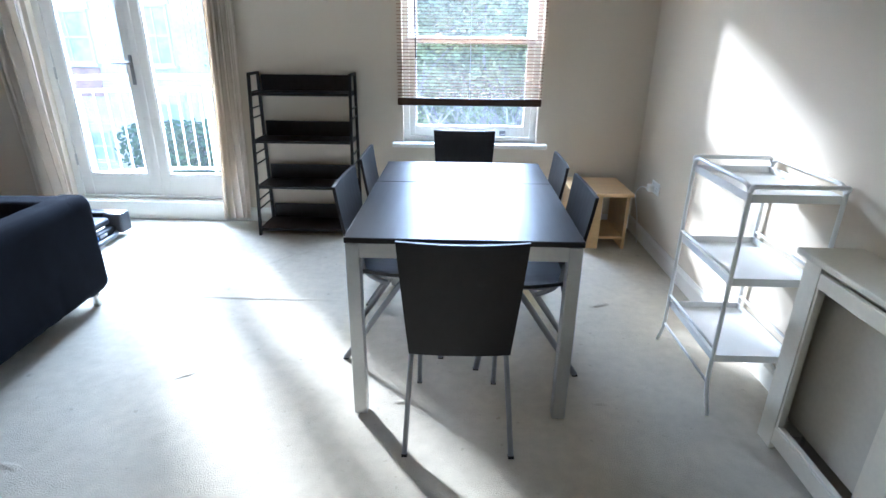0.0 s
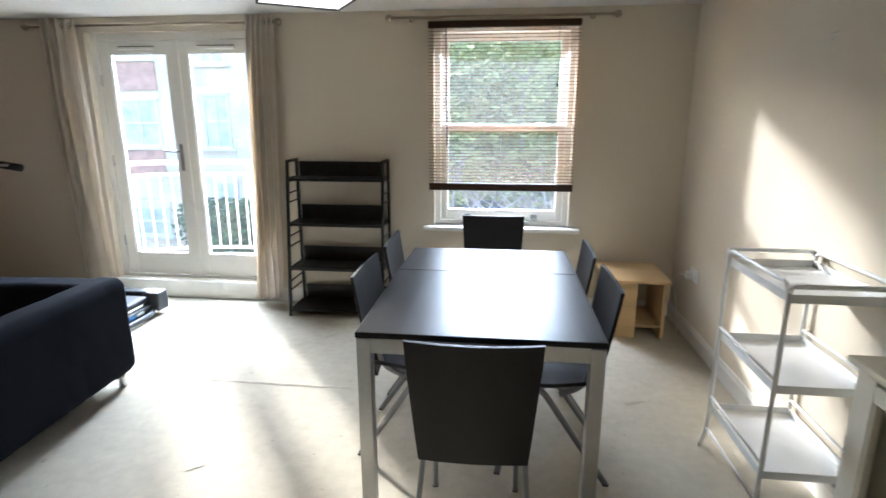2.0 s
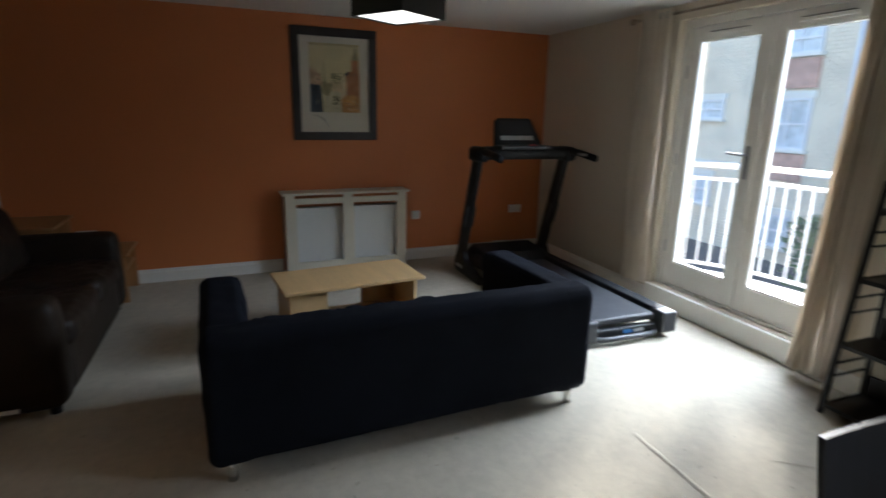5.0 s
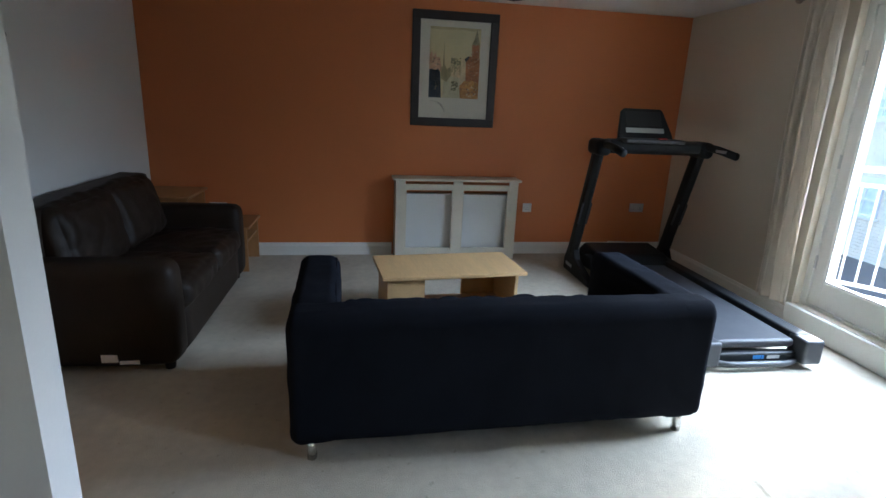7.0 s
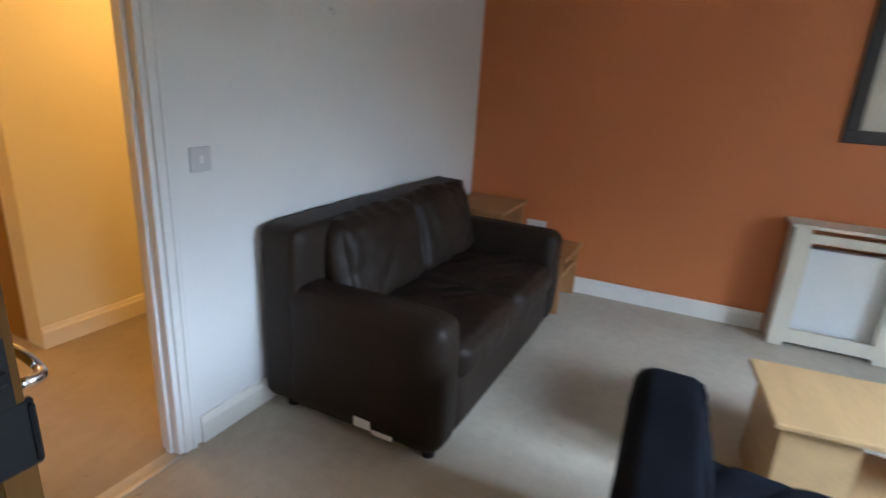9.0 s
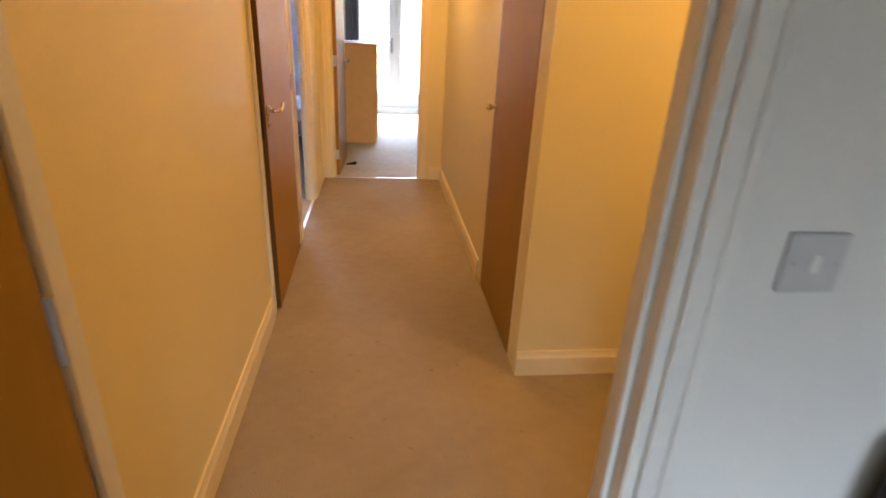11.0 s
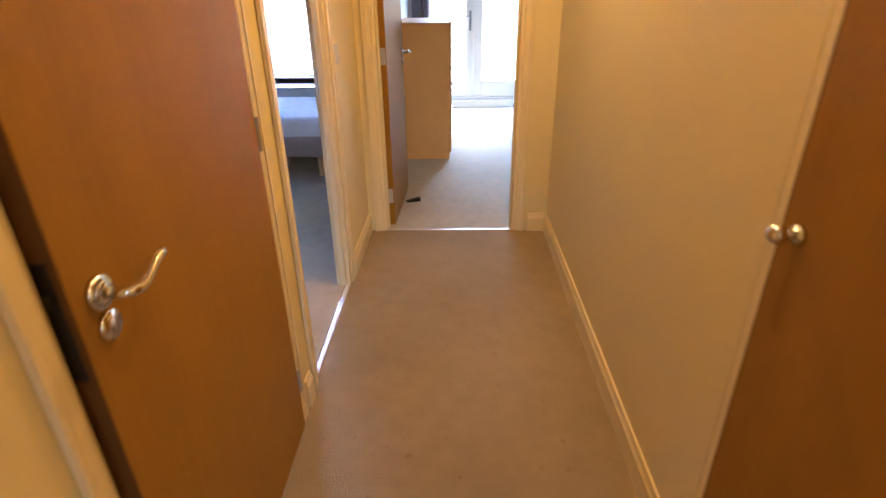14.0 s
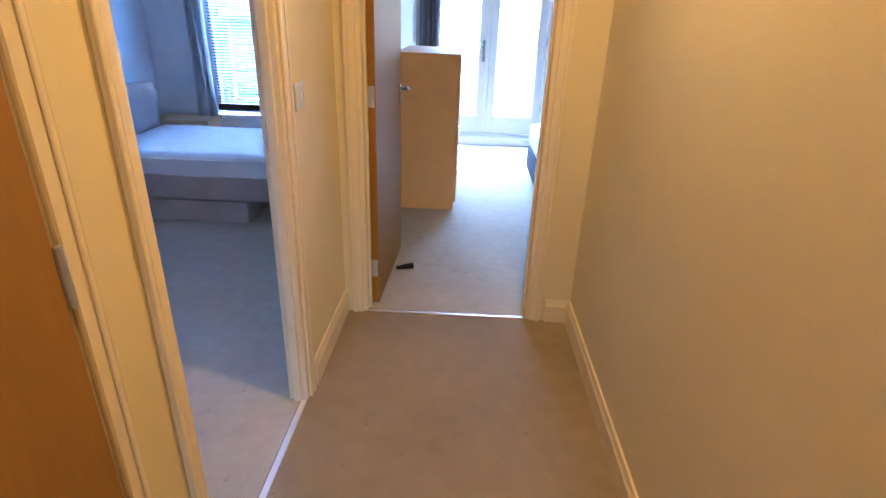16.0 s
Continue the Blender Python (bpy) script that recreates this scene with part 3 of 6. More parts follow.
def french_doors(name, m, w, z0, z1, label, handle_z=1.12):
    """A pair of glazed doors in a frame; the room lies towards -y, the sill at z0. Its own x runs from 0 to w."""
    d = thing(name, m, label, "French doors", "", "structure")
    f = 0.055
    part("frame", boxes((0, f, 0, 0.10, z0, z1), (w - f, w, 0, 0.10, z0, z1), (f, w - f, 0, 0.10, z1 - f, z1), (f, w - f, 0.0, 0.12, z0, z0 + 0.02), bevel=0.003), GLOSS, d)
    half = w / 2
    for x0, x1 in ((f + 0.003, half - 0.002), (half + 0.002, w - f - 0.003)):
        leaf = new("door_leaf")
        leaf.parent = d
        leaf.empty_display_size = 0.05
        leaf_frame(leaf, x0, x1, 0.012, 0.057, z0 + 0.024, z1 - f - 0.004, 0.085, 0.09, 0.175)
        cx = (x0 + x1) / 2
        bm = boxes((cx - 0.16, cx + 0.16, -0.008, 0.012, z1 - f - 0.072, z1 - f - 0.05), bevel=0.004)
        part("trickle_vent", bm, GLOSS, leaf, "white slotted trickle vent")
        part("vent_slot", boxes((cx - 0.15, cx + 0.15, -0.004, 0.012, z1 - f - 0.050, z1 - f - 0.044)), BLACK_PLASTIC, leaf, "dark vent slot")
        hx = x0 - 0.002 if x0 < half - 0.1 and x0 < 0.2 else x1 + 0.002
        for z in (z0 + 0.32, (z0 + z1) / 2, z1 - 0.36):
            part("hinge", tube((hx, 0.006, z - 0.045), (hx, 0.006, z + 0.045), 0.008, 10), SILVER, leaf, "dull steel hinge")
    part("cover_strip", boxes((half - 0.026, half + 0.020, 0.0, 0.012, z0 + 0.03, z1 - f - 0.004), bevel=0.004), GLOSS, d)
    hx = half - 0.048
    bm = boxes((hx - 0.014, hx + 0.014, 0.002, 0.012, handle_z - 0.16, handle_z + 0.06), bevel=0.004, seg=2)
    plate = part("handle_plate", bm, CHAIR_STEEL, d, "dull steel handle plate")
    pts = [(hx, 0.004, handle_z), (hx, -0.045, handle_z), (hx - 0.03, -0.05, handle_z + 0.002), (hx - 0.115, -0.048, handle_z + 0.006)]
    part("lever", sweep(round_path(pts, 0.015, 4), 0.009, 10), CHAIR_STEEL, d, "dull steel lever", True)
    return d


french_doors("door_balcony", pose(FD0, 4.535, 0), FD1 - FD0, FDZ0, FDZ1, "white painted glazed French doors, shut", 1.24)
structure("trim_balcony_step", boxes((FD0 - 0.03, FD1 + 0.03, 4.455, 4.535, 0.0, 0.155), (FD0, FD1, 4.535, 4.60, 0.0, 0.16), bevel=0.006), GLOSS, "white gloss painted threshold step below the doors", "step")


def sash_window(name, m, w, z0, z1, label):
    d = thing(name, m, label, "window", "", "structure")
    f = 0.045
    part("window_frame", boxes((0, f, 0, 0.12, z0, z1), (w - f, w, 0, 0.12, z0, z1), (f, w - f, 0, 0.12, z1 - f, z1), (f, w - f, 0, 0.12, z0, z0 + 0.035), bevel=0.003), GLOSS, d)
    mid = z0 + (z1 - z0) * 0.505
    low = new("lower_sash")
    low.parent = d
    leaf_frame(low, f + 0.002, w - f - 0.002, 0.012, 0.052, z0 + 0.037, mid + 0.022, 0.045, 0.042, 0.075, bead=0.008)
    up = new("upper_sash")
    up.parent = d
    leaf_frame(up, f + 0.002, w - f - 0.002, 0.062, 0.102, mid - 0.022, z1 - f - 0.002, 0.045, 0.05, 0.042, bead=0.008)
    for k in (0.25, 0.75):
        x = w * k
        part("sash_lift", boxes((x - 0.024, x + 0.024, 0.002, 0.012, z0 + 0.056, z0 + 0.088), (x - 0.024, x + 0.024, -0.018, 0.012, z0 + 0.046, z0 + 0.058), bevel=0.003), CHAIR_STEEL, low, "steel sash lift")
        bm = tube((x, 0.03, mid + 0.022), (x, 0.03, mid + 0.034), 0.012, 12)
        add_box(bm, x - 0.006, x + 0.035, 0.024, 0.038, mid + 0.034, mid + 0.042, bevel=0.002)
        part("sash_catch", bm, WHITE_METAL, low)
    return d


sash_window("window_dining", pose(WN0, 4.545, 0), WN1 - WN0, WNZ0, WNZ1, "white painted wooden sash window, shut")
structure("trim_window_sill", boxes((-0.305, 0.905, 4.43, 4.545, 0.643, 0.68), bevel=0.008), GLOSS, "white gloss painted window sill", "window sill")

BLIND_RAIL = material("dark_stained_blind_rail", (0.045, 0.025, 0.013), 0.6, vary=0.2, scale=4, fine=30, bump=0.05, depth=0.001, stretch=(0.3, 6, 6), spec=0.2)
WOOD_SLAT = material("brown_stained_blind_wood", (0.13, 0.075, 0.04), 0.92, vary=0.2, scale=4, fine=30, bump=0.05, depth=0.001, stretch=(0.3, 6, 6), spread=0.15, spec=0.02)
# Blue sky light on the dark slats is put into their base colour.
DARK_SLAT = material("sky_tinted_blind_slat", (0.045, 0.07, 0.11), 0.45, vary=0.2, scale=4, fine=30, bump=0.05, depth=0.001, stretch=(0.3, 6, 6), spread=0.15)


def venetian_blind(m, w, z0, z1, mat, label, tilt=4.0, pitch=0.0235, wand=True):
    """A blind in its own metres: x from 0 to w, the bottom rail at z0, the head at z1."""
    d = thing("venetian_blind", m, label, "blind")
    part("head_rail", boxes((0, w, -0.022, 0.02, z1 - 0.045, z1), bevel=0.004), BLIND_RAIL, d)
    part("bottom_rail", boxes((0, w, -0.016, 0.012, z0, z0 + 0.055), bevel=0.006, seg=2), BLIND_RAIL, d)
    slat = mesh_of("slat", prism([(-0.0125, -0.0012), (0, 0.0004), (0.0125, -0.0012), (0.0125, 0.0012), (0, 0.0028), (-0.0125, 0.0012)], w - 0.004, "x"), mat)
    z = z0 + 0.07
    while z < z1 - 0.05:
        s = new("slat", slat)
        s.parent = d
        s.matrix_basis = pose(0.002, -0.002, z, tilt, 0, 0)
        z += pitch
    for x in (0.12 * w, 0.5 * w, 0.88 * w):
        part("ladder_cord", boxes((x - 0.001, x + 0.001, -0.0165, -0.0145, z0 + 0.05, z1 - 0.04)), WHITE_PLASTIC, d)
    if wand:
        part("tilt_wand", tube((0.12 * w, -0.026, z1 - 0.02), (0.13 * w, -0.028, z1 - 0.88), 0.0045, 8), BLACK_PLASTIC, d, "thin dark tilt wand")
        bm = tube((0.86 * w, -0.024, z1 - 0.03), (0.86 * w, -0.024, z1 - 0.42), 0.0018, 6)
        bmesh.ops.create_cone(bm, cap_ends=True, segments=10, radius1=0.009, radius2=0.004, depth=0.04, matrix=Matrix.Translation((0.86 * w, -0.024, z1 - 0.44)))
        part("pull_cord", bm, BLACK_PLASTIC, d, "thin dark pull cord with tassel")
    return d


venetian_blind(pose(-0.255, 4.452, 0), 1.09, 0.965, 2.185, WOOD_SLAT, "brown wooden venetian blind drawn most of the way down")


def curtain_rod(x0, x1, y, z, mat=None, wall=NORTH, s=1):
    d = thing("curtain_rod", pose(0, 0, 0), "brushed metal curtain rod with ball finials", "curtain rod", "curtain rods")
    mat = mat or BRONZE
    part("rod", tube((x0, y, z), (x1, y, z), 0.010, 12), mat, d, "", True)
    for x, k in ((x0, -1), (x1, 1)):
        bm = tube((x, y, z), (x + k * 0.02, y, z), 0.014, 12)
        bmesh.ops.create_uvsphere(bm, u_segments=14, v_segments=10, radius=0.026, matrix=Matrix.Translation((x + k * 0.04, y, z)))
        part("finial", bm, mat, d, "", True)
        b = x - k * 0.12
        bm = tube((b, y, z), (b, wall, z), 0.006, 10)
        add_tube(bm, (b, wall - 0.008 * s, z), (b, wall, z), 0.022, 14)
        part("bracket", bm, mat, d, "", True)
    return d


BRONZE = material("brushed_bronze_metal", (0.35, 0.29, 0.22), 0.35, metal=0.9, vary=0.1, scale=8, fine=60, bump=0.02, depth=0.001)
curtain_rod(-3.37, -1.40, 4.39, 2.195)
curtain_rod(-0.50, 1.03, 4.405, 2.205)


def curtain(m, w_top, w_low, shift, z0, z1, waves, label, mat=CURTAIN, seed=0, deep=0.055):
    """A hanging curtain: its own x runs from 0, its folds swing along y."""
    rnd = random.Random(seed)
    nx, nz = waves * 14, 34
    ph = [rnd.uniform(-0.5, 0.5) for _ in range(6)]
    bm = bmesh.new()
    grid = []
    for k in range(nz + 1):
        f = k / nz
        z = z1 + (z0 - z1) * f
        row = []
        for i in range(nx + 1):
            u = i / nx
            w = w_top + (w_low - w_top) * f ** 1.3
            a = u * waves * 2 * math.pi + 0.6 * math.sin(2.2 * f + ph[0] + 3 * u) * f
            d = deep * (0.75 + 0.5 * math.sin(5 * u + ph[1])) * (1 - 0.25 * f + 0.2 * math.sin(4 * f + ph[2]))
            x = shift * f + u * w + 0.012 * math.sin(a * 2 + ph[3]) + 0.02 * f * math.sin(3 * f + 7 * u + ph[4])
            fold = math.sin(a)
            y = d * math.copysign(abs(fold) ** 0.75, fold) + 0.012 * math.sin(9 * f + 6 * u + ph[5]) * f + 0.007 * noise.noise(Vector((u * 14, f * 9, seed)))
            row.append(bm.verts.new((x, y, z)))
        grid.append(row)
    for k in range(nz):
        for i in range(nx):
            bm.faces.new((grid[k][i], grid[k][i + 1], grid[k + 1][i + 1], grid[k + 1][i]))
    bmesh.ops.solidify(bm, geom=bm.faces[:], thickness=0.003)
    d = thing("curtain", m, label, "curtain", "curtains")
    part("fabric", bm, mat, d, "", True)
    for j in range(waves):
        ring = bmesh.new()
        c = Vector(((j + 0.25) / waves * w_top, 0.0, z1 - 0.045))
        pts = [c + Vector((0.004 * math.sin(t), 0.021 * math.cos(t), 0.021 * math.sin(t))) for t in [i * math.pi / 6 for i in range(12)]]
        sweep(pts, 0.0045, 6, True, bm=ring)
        part("eyelet", ring, SILVER, d, "dull steel eyelet", True)
    return d


curtain(pose(-3.25, 4.375, 0), 0.27, 0.26, 0.05, 0.17, 2.24, 5, "beige cotton curtain drawn open beside the balcony doors", seed=3, deep=0.062)
curtain(pose(-1.60, 4.39, 0), 0.20, 0.22, -0.09, 0.05, 2.24, 6, "beige cotton curtain drawn open beside the bookshelf", seed=5)

# ---- dining end ----


def dining_table():
    x0, x1, y0, y1, z = -0.188, 0.678, 2.045, 3.32, 0.78
    cx, cy = (x0 + x1) / 2, (y0 + y1) / 2
    d = thing("dining_table", pose(cx, cy, 0), "black-brown dining table with silver legs", "dining table")
    hx, hy, seam = (x1 - x0) / 2, (y1 - y0) / 2, 0.17
    part("tabletop", boxes((-hx, hx, -hy, seam - 0.0015, z - 0.022, z), bevel=0.003), BLACK_WOOD, d, "black-brown wood veneer leaf")
    part("tabletop", boxes((-hx, hx, seam + 0.0015, hy, z - 0.022, z - 0.0006), bevel=0.003), BLACK_WOOD, d, "black-brown wood veneer extension leaf")
    t = z - 0.024
    part("apron", boxes((-hx + 0.055, hx - 0.055, -hy + 0.006, -hy + 0.026, t - 0.055, t)), SILVER, d)
    part("apron", boxes((-hx + 0.055, hx - 0.055, hy - 0.026, hy - 0.006, t - 0.055, t)), SILVER, d)
    part("apron", boxes((-hx + 0.006, -hx + 0.026, -hy + 0.055, hy - 0.055, t - 0.055, t)), SILVER, d)
    part("apron", boxes((hx - 0.026, hx - 0.006, -hy + 0.055, hy - 0.055, t - 0.055, t)), SILVER, d)
    for sx in (-1, 1):
        for sy in (-1, 1):
            ax, ay = sx * (hx - 0.003), sy * (hy - 0.003)
            bx, by = ax - sx * 0.052, ay - sy * 0.052
            leg = part("leg", boxes((min(ax, bx), max(ax, bx), min(ay, by), max(ay, by), 0.006, t), bevel=0.003), SILVER, d)
            part("foot", tube(((ax + bx) / 2, (ay + by) / 2, 0), ((ax + bx) / 2, (ay + by) / 2, 0.008), 0.018, 12), BLACK_PLASTIC, leg, "black plastic foot")
    return d


dining_table()


def dining_chair(m):
    """A chair that faces +y."""
    d = thing("dining_chair", m, "black-brown wooden dining chair with grey steel legs", "chair", "chairs round the dining table")
    bm = bmesh.new()
    nx, ny = 8, 10
    top, low = [], []
    for j in range(ny + 1):
        v = -0.20 + 0.42 * j / ny
        rt, rl = [], []
        for i in range(nx + 1):
            u = -1 + 2 * i / nx
            x = u * (0.178 + 0.027 * min(1.0, 2.5 * j / ny) - 0.02 * (j / ny) ** 4)
            z = 0.455 + 0.012 * u * u - 0.008 * math.sin(math.pi * j / ny) - 0.035 * max(0, (j / ny - 0.82) / 0.18) ** 2
            rt.append(bm.verts.new((x, v, z)))
            rl.append(bm.verts.new((x, v, z - 0.016)))
        top.append(rt)
        low.append(rl)
    for j in range(ny):
        for i in range(nx):
            bm.faces.new((top[j][i], top[j][i + 1], top[j + 1][i + 1], top[j + 1][i]))
            bm.faces.new((low[j][i], low[j + 1][i], low[j + 1][i + 1], low[j][i + 1]))
    rim = [top[0][i] for i in range(nx + 1)] + [top[j][nx] for j in range(1, ny + 1)] + [top[ny][i] for i in range(nx - 1, -1, -1)] + [top[j][0] for j in range(ny - 1, 0, -1)]
    rlow = [low[0][i] for i in range(nx + 1)] + [low[j][nx] for j in range(1, ny + 1)] + [low[ny][i] for i in range(nx - 1, -1, -1)] + [low[j][0] for j in range(ny - 1, 0, -1)]
    for i in range(len(rim)):
        k = (i + 1) % len(rim)
        bm.faces.new((rim[k], rim[i], rlow[i], rlow[k]))
    bmesh.ops.recalc_face_normals(bm, faces=bm.faces[:])
    part("seat", bm, CHAIR_WOOD, d, "black-brown veneered seat")
    bm = bmesh.new()
    nz = 8
    f, b = [], []
    for k in range(nz + 1):
        g = k / nz
        z = 0.395 + 0.455 * g
        rf, rb = [], []
        for i in range(nx + 1):
            u = -1 + 2 * i / nx
            x = u * (0.182 + 0.030 * g)
            y = -0.182 - 0.085 * g - 0.006 * math.sin(math.pi * g) + 0.012 * (u * u - 1)
            zz = z + (0.006 * u * u if k == nz else 0)
            rf.append(bm.verts.new((x, y, zz)))
            rb.append(bm.verts.new((x, y - 0.014, zz)))
        f.append(rf)
        b.append(rb)
    for k in range(nz):
        for i in range(nx):
            bm.faces.new((f[k][i], f[k + 1][i], f[k + 1][i + 1], f[k][i + 1]))
            bm.faces.new((b[k][i], b[k][i + 1], b[k + 1][i + 1], b[k + 1][i]))
    rim = f[0] + [f[k][nx] for k in range(1, nz + 1)] + f[nz][-2::-1] + [f[k][0] for k in range(nz - 1, 0, -1)]
    rbk = b[0] + [b[k][nx] for k in range(1, nz + 1)] + b[nz][-2::-1] + [b[k][0] for k in range(nz - 1, 0, -1)]
    for i in range(len(rim)):
        k = (i + 1) % len(rim)
        bm.faces.new((rim[k], rim[i], rbk[i], rbk[k]))
    bmesh.ops.recalc_face_normals(bm, faces=bm.faces[:])
    part("backrest", bm, CHAIR_WOOD, d, "black-brown veneered backrest panel")
    for sx in (-1, 1):
        x = sx * 0.178
        rear = round_path([(x, 0.14, 0.434), (x, 0.02, 0.434), (sx * 0.198, -0.27, 0.006)], 0.10, 6)
        leg = part("rear_leg", sweep(rear, 0.011, 8, flat=(0.0105, 0.014)), CHAIR_STEEL, d, "grey steel leg", True)
        part("glide", boxes((sx * 0.198 - 0.011, sx * 0.198 + 0.011, -0.283, -0.257, 0.0, 0.007), bevel=0.002), BLACK_PLASTIC, leg)
        front = round_path([(x - sx * 0.018, -0.14, 0.432), (x - sx * 0.018, 0.12, 0.432), (x - sx * 0.012, 0.185, 0.006)], 0.08, 6)
        leg = part("front_leg", sweep(front, 0.011, 8, flat=(0.0105, 0.014)), CHAIR_STEEL, d, "grey steel leg", True)
        part("glide", boxes((x - sx * 0.012 - 0.011, x - sx * 0.012 + 0.011, 0.173, 0.199, 0.0, 0.007), bevel=0.002), BLACK_PLASTIC, leg)
        post = [(x, -0.06, 0.40), (x * 0.94, -0.165, 0.437), (x * 0.94, -0.184, 0.54)]
        part("back_bracket", sweep(round_path(post, 0.05, 4), 0.01, 8, flat=(0.0065, 0.012)), CHAIR_STEEL, d, "grey steel bracket", True)
    part("cross_bar", tube((-0.17, 0.0, 0.427), (0.17, 0.0, 0.427), 0.009, 10), CHAIR_STEEL, d, "grey steel bar")
    return d


chair = dining_chair(pose(0.235, 2.10, 0, 0, 0, 1))
for x, y, a in ((-0.03, 2.65, -91), (-0.02, 3.215, -89), (0.505, 2.56, 90.5), (0.49, 3.095, 89), (0.25, 3.70, 179)):
    copy_thing(chair, pose(x, y, 0, 0, 0, a))


def shelf_unit():
    x0, x1, yf, yb = -1.325, -0.565, 4.13, 4.455
    d = thing("shelf_unit", pose((x0 + x1) / 2, 4.29, 0), "black steel ladder shelf unit with four shelves, empty", "shelf unit")
    hx = (x1 - x0) / 2
    f0, b0, f1, b1, h = -0.16, 0.165, -0.03, 0.165, 1.20

    def fy(z):
        return f0 + (f1 - f0) * z / h

    for sx in (-1, 1):
        x = sx * (hx - 0.012)
        s = part("side_frame", sweep([(x, f0, 0), (x, f1, h - 0.012), ], 0.01, 4, flat=(0.010, 0.010)), BLACK_METAL, d)
        part("rear_post", boxes((x - 0.010, x + 0.010, b1 - 0.02, b1, 0, h)), BLACK_METAL, s)
        part("top_bar", boxes((x - 0.010, x + 0.010, f1 - 0.008, b1 - 0.02, h - 0.02, h)), BLACK_METAL, s)
        for z in (0.20, 0.27, 0.54, 0.62, 0.88, 0.95):
            part("rung", boxes((x - 0.0045, x + 0.0045, fy(z), b1 - 0.02, z - 0.0045, z + 0.0045)), BLACK_METAL, s)
    for z in (0.06, 0.385, 0.725, 1.065):
        bm = boxes((-hx + 0.025, hx - 0.025, fy(z) - 0.01, b1 - 0.022, z - 0.022, z), bevel=0.002)
        sh = part("shelf", bm, BLACK_WOOD, d, "black wooden shelf")
        part("back_rail", boxes((-hx + 0.045, hx - 0.045, b1 - 0.045, b1 - 0.025, z + 0.001, z + 0.115), bevel=0.002), BLACK_WOOD, sh, "black wooden back rail")
        for a in (-hx + 0.022, hx - 0.026):
            part("shelf_support", boxes((a, a + 0.004, fy(z), b1 - 0.02, z - 0.03, z + 0.006)), BLACK_METAL, sh)
    return d


shelf_unit()


def trolley():
    x0, x1, y0, y1 = 1.275, 1.615, 2.165, 2.66
    d = thing("serving_trolley", pose((x0 + x1) / 2, (y0 + y1) / 2, 0), "white lacquered steel trolley with three trays", "trolley")
    hx, hy, r = (x1 - x0) / 2, (y1 - y0) / 2, 0.0088
    for s in (-1, 1):
        pts = round_path([(s * hx, -hy - 0.055, 0.0), (s * hx, -hy, 0.11), (s * hx, -hy, 0.968), (s * hx, hy, 0.968), (s * hx, hy, 0.11), (s * hx, hy + 0.055, 0.0)], 0.055, 6)
        fr = part("side_frame", sweep(pts, r, 10), WHITE_METAL, d, "", True)
        for z in (0.62, 0.285):
            part("side_rail", tube((s * hx, -hy, z), (s * hx, hy, z), 0.006, 8), WHITE_METAL, fr, "", True)
        part("low_rail", tube((s * hx, -hy, 0.125), (s * hx, hy, 0.125), 0.006, 8), WHITE_METAL, fr, "", True)
    for s in (-1, 1):
        part("push_rail", sweep(round_path([(-hx, s * hy, 0.945), (-hx, s * (hy + 0.012), 0.965), (hx, s * (hy + 0.012), 0.965), (hx, s * hy, 0.945)], 0.03, 5), 0.009, 10), WHITE_METAL, d, "", True)
    for z in (0.90, 0.565, 0.22):
        tray = part("tray", boxes((-hx + 0.009, hx - 0.009, -hy + 0.009, hy - 0.009, z, z + 0.004)), WHITE_METAL, d, "white steel tray")
        for row in ((-hx + 0.006, hx - 0.006, -hy + 0.006, -hy + 0.009, z, z + 0.032), (-hx + 0.006, hx - 0.006, hy - 0.009, hy - 0.006, z, z + 0.032),
                    (-hx + 0.006, -hx + 0.009, -hy + 0.009, hy - 0.009, z, z + 0.032), (hx - 0.009, hx - 0.006, -hy + 0.009, hy - 0.009, z, z + 0.032)):
            part("tray_edge", boxes(row), WHITE_METAL, tray)
    return d


trolley()


COVER_PAINT = material("aged_cream_paint", (0.71, 0.66, 0.54), 0.45, vary=0.06, scale=3.0, fine=60, bump=0.06, depth=0.001)


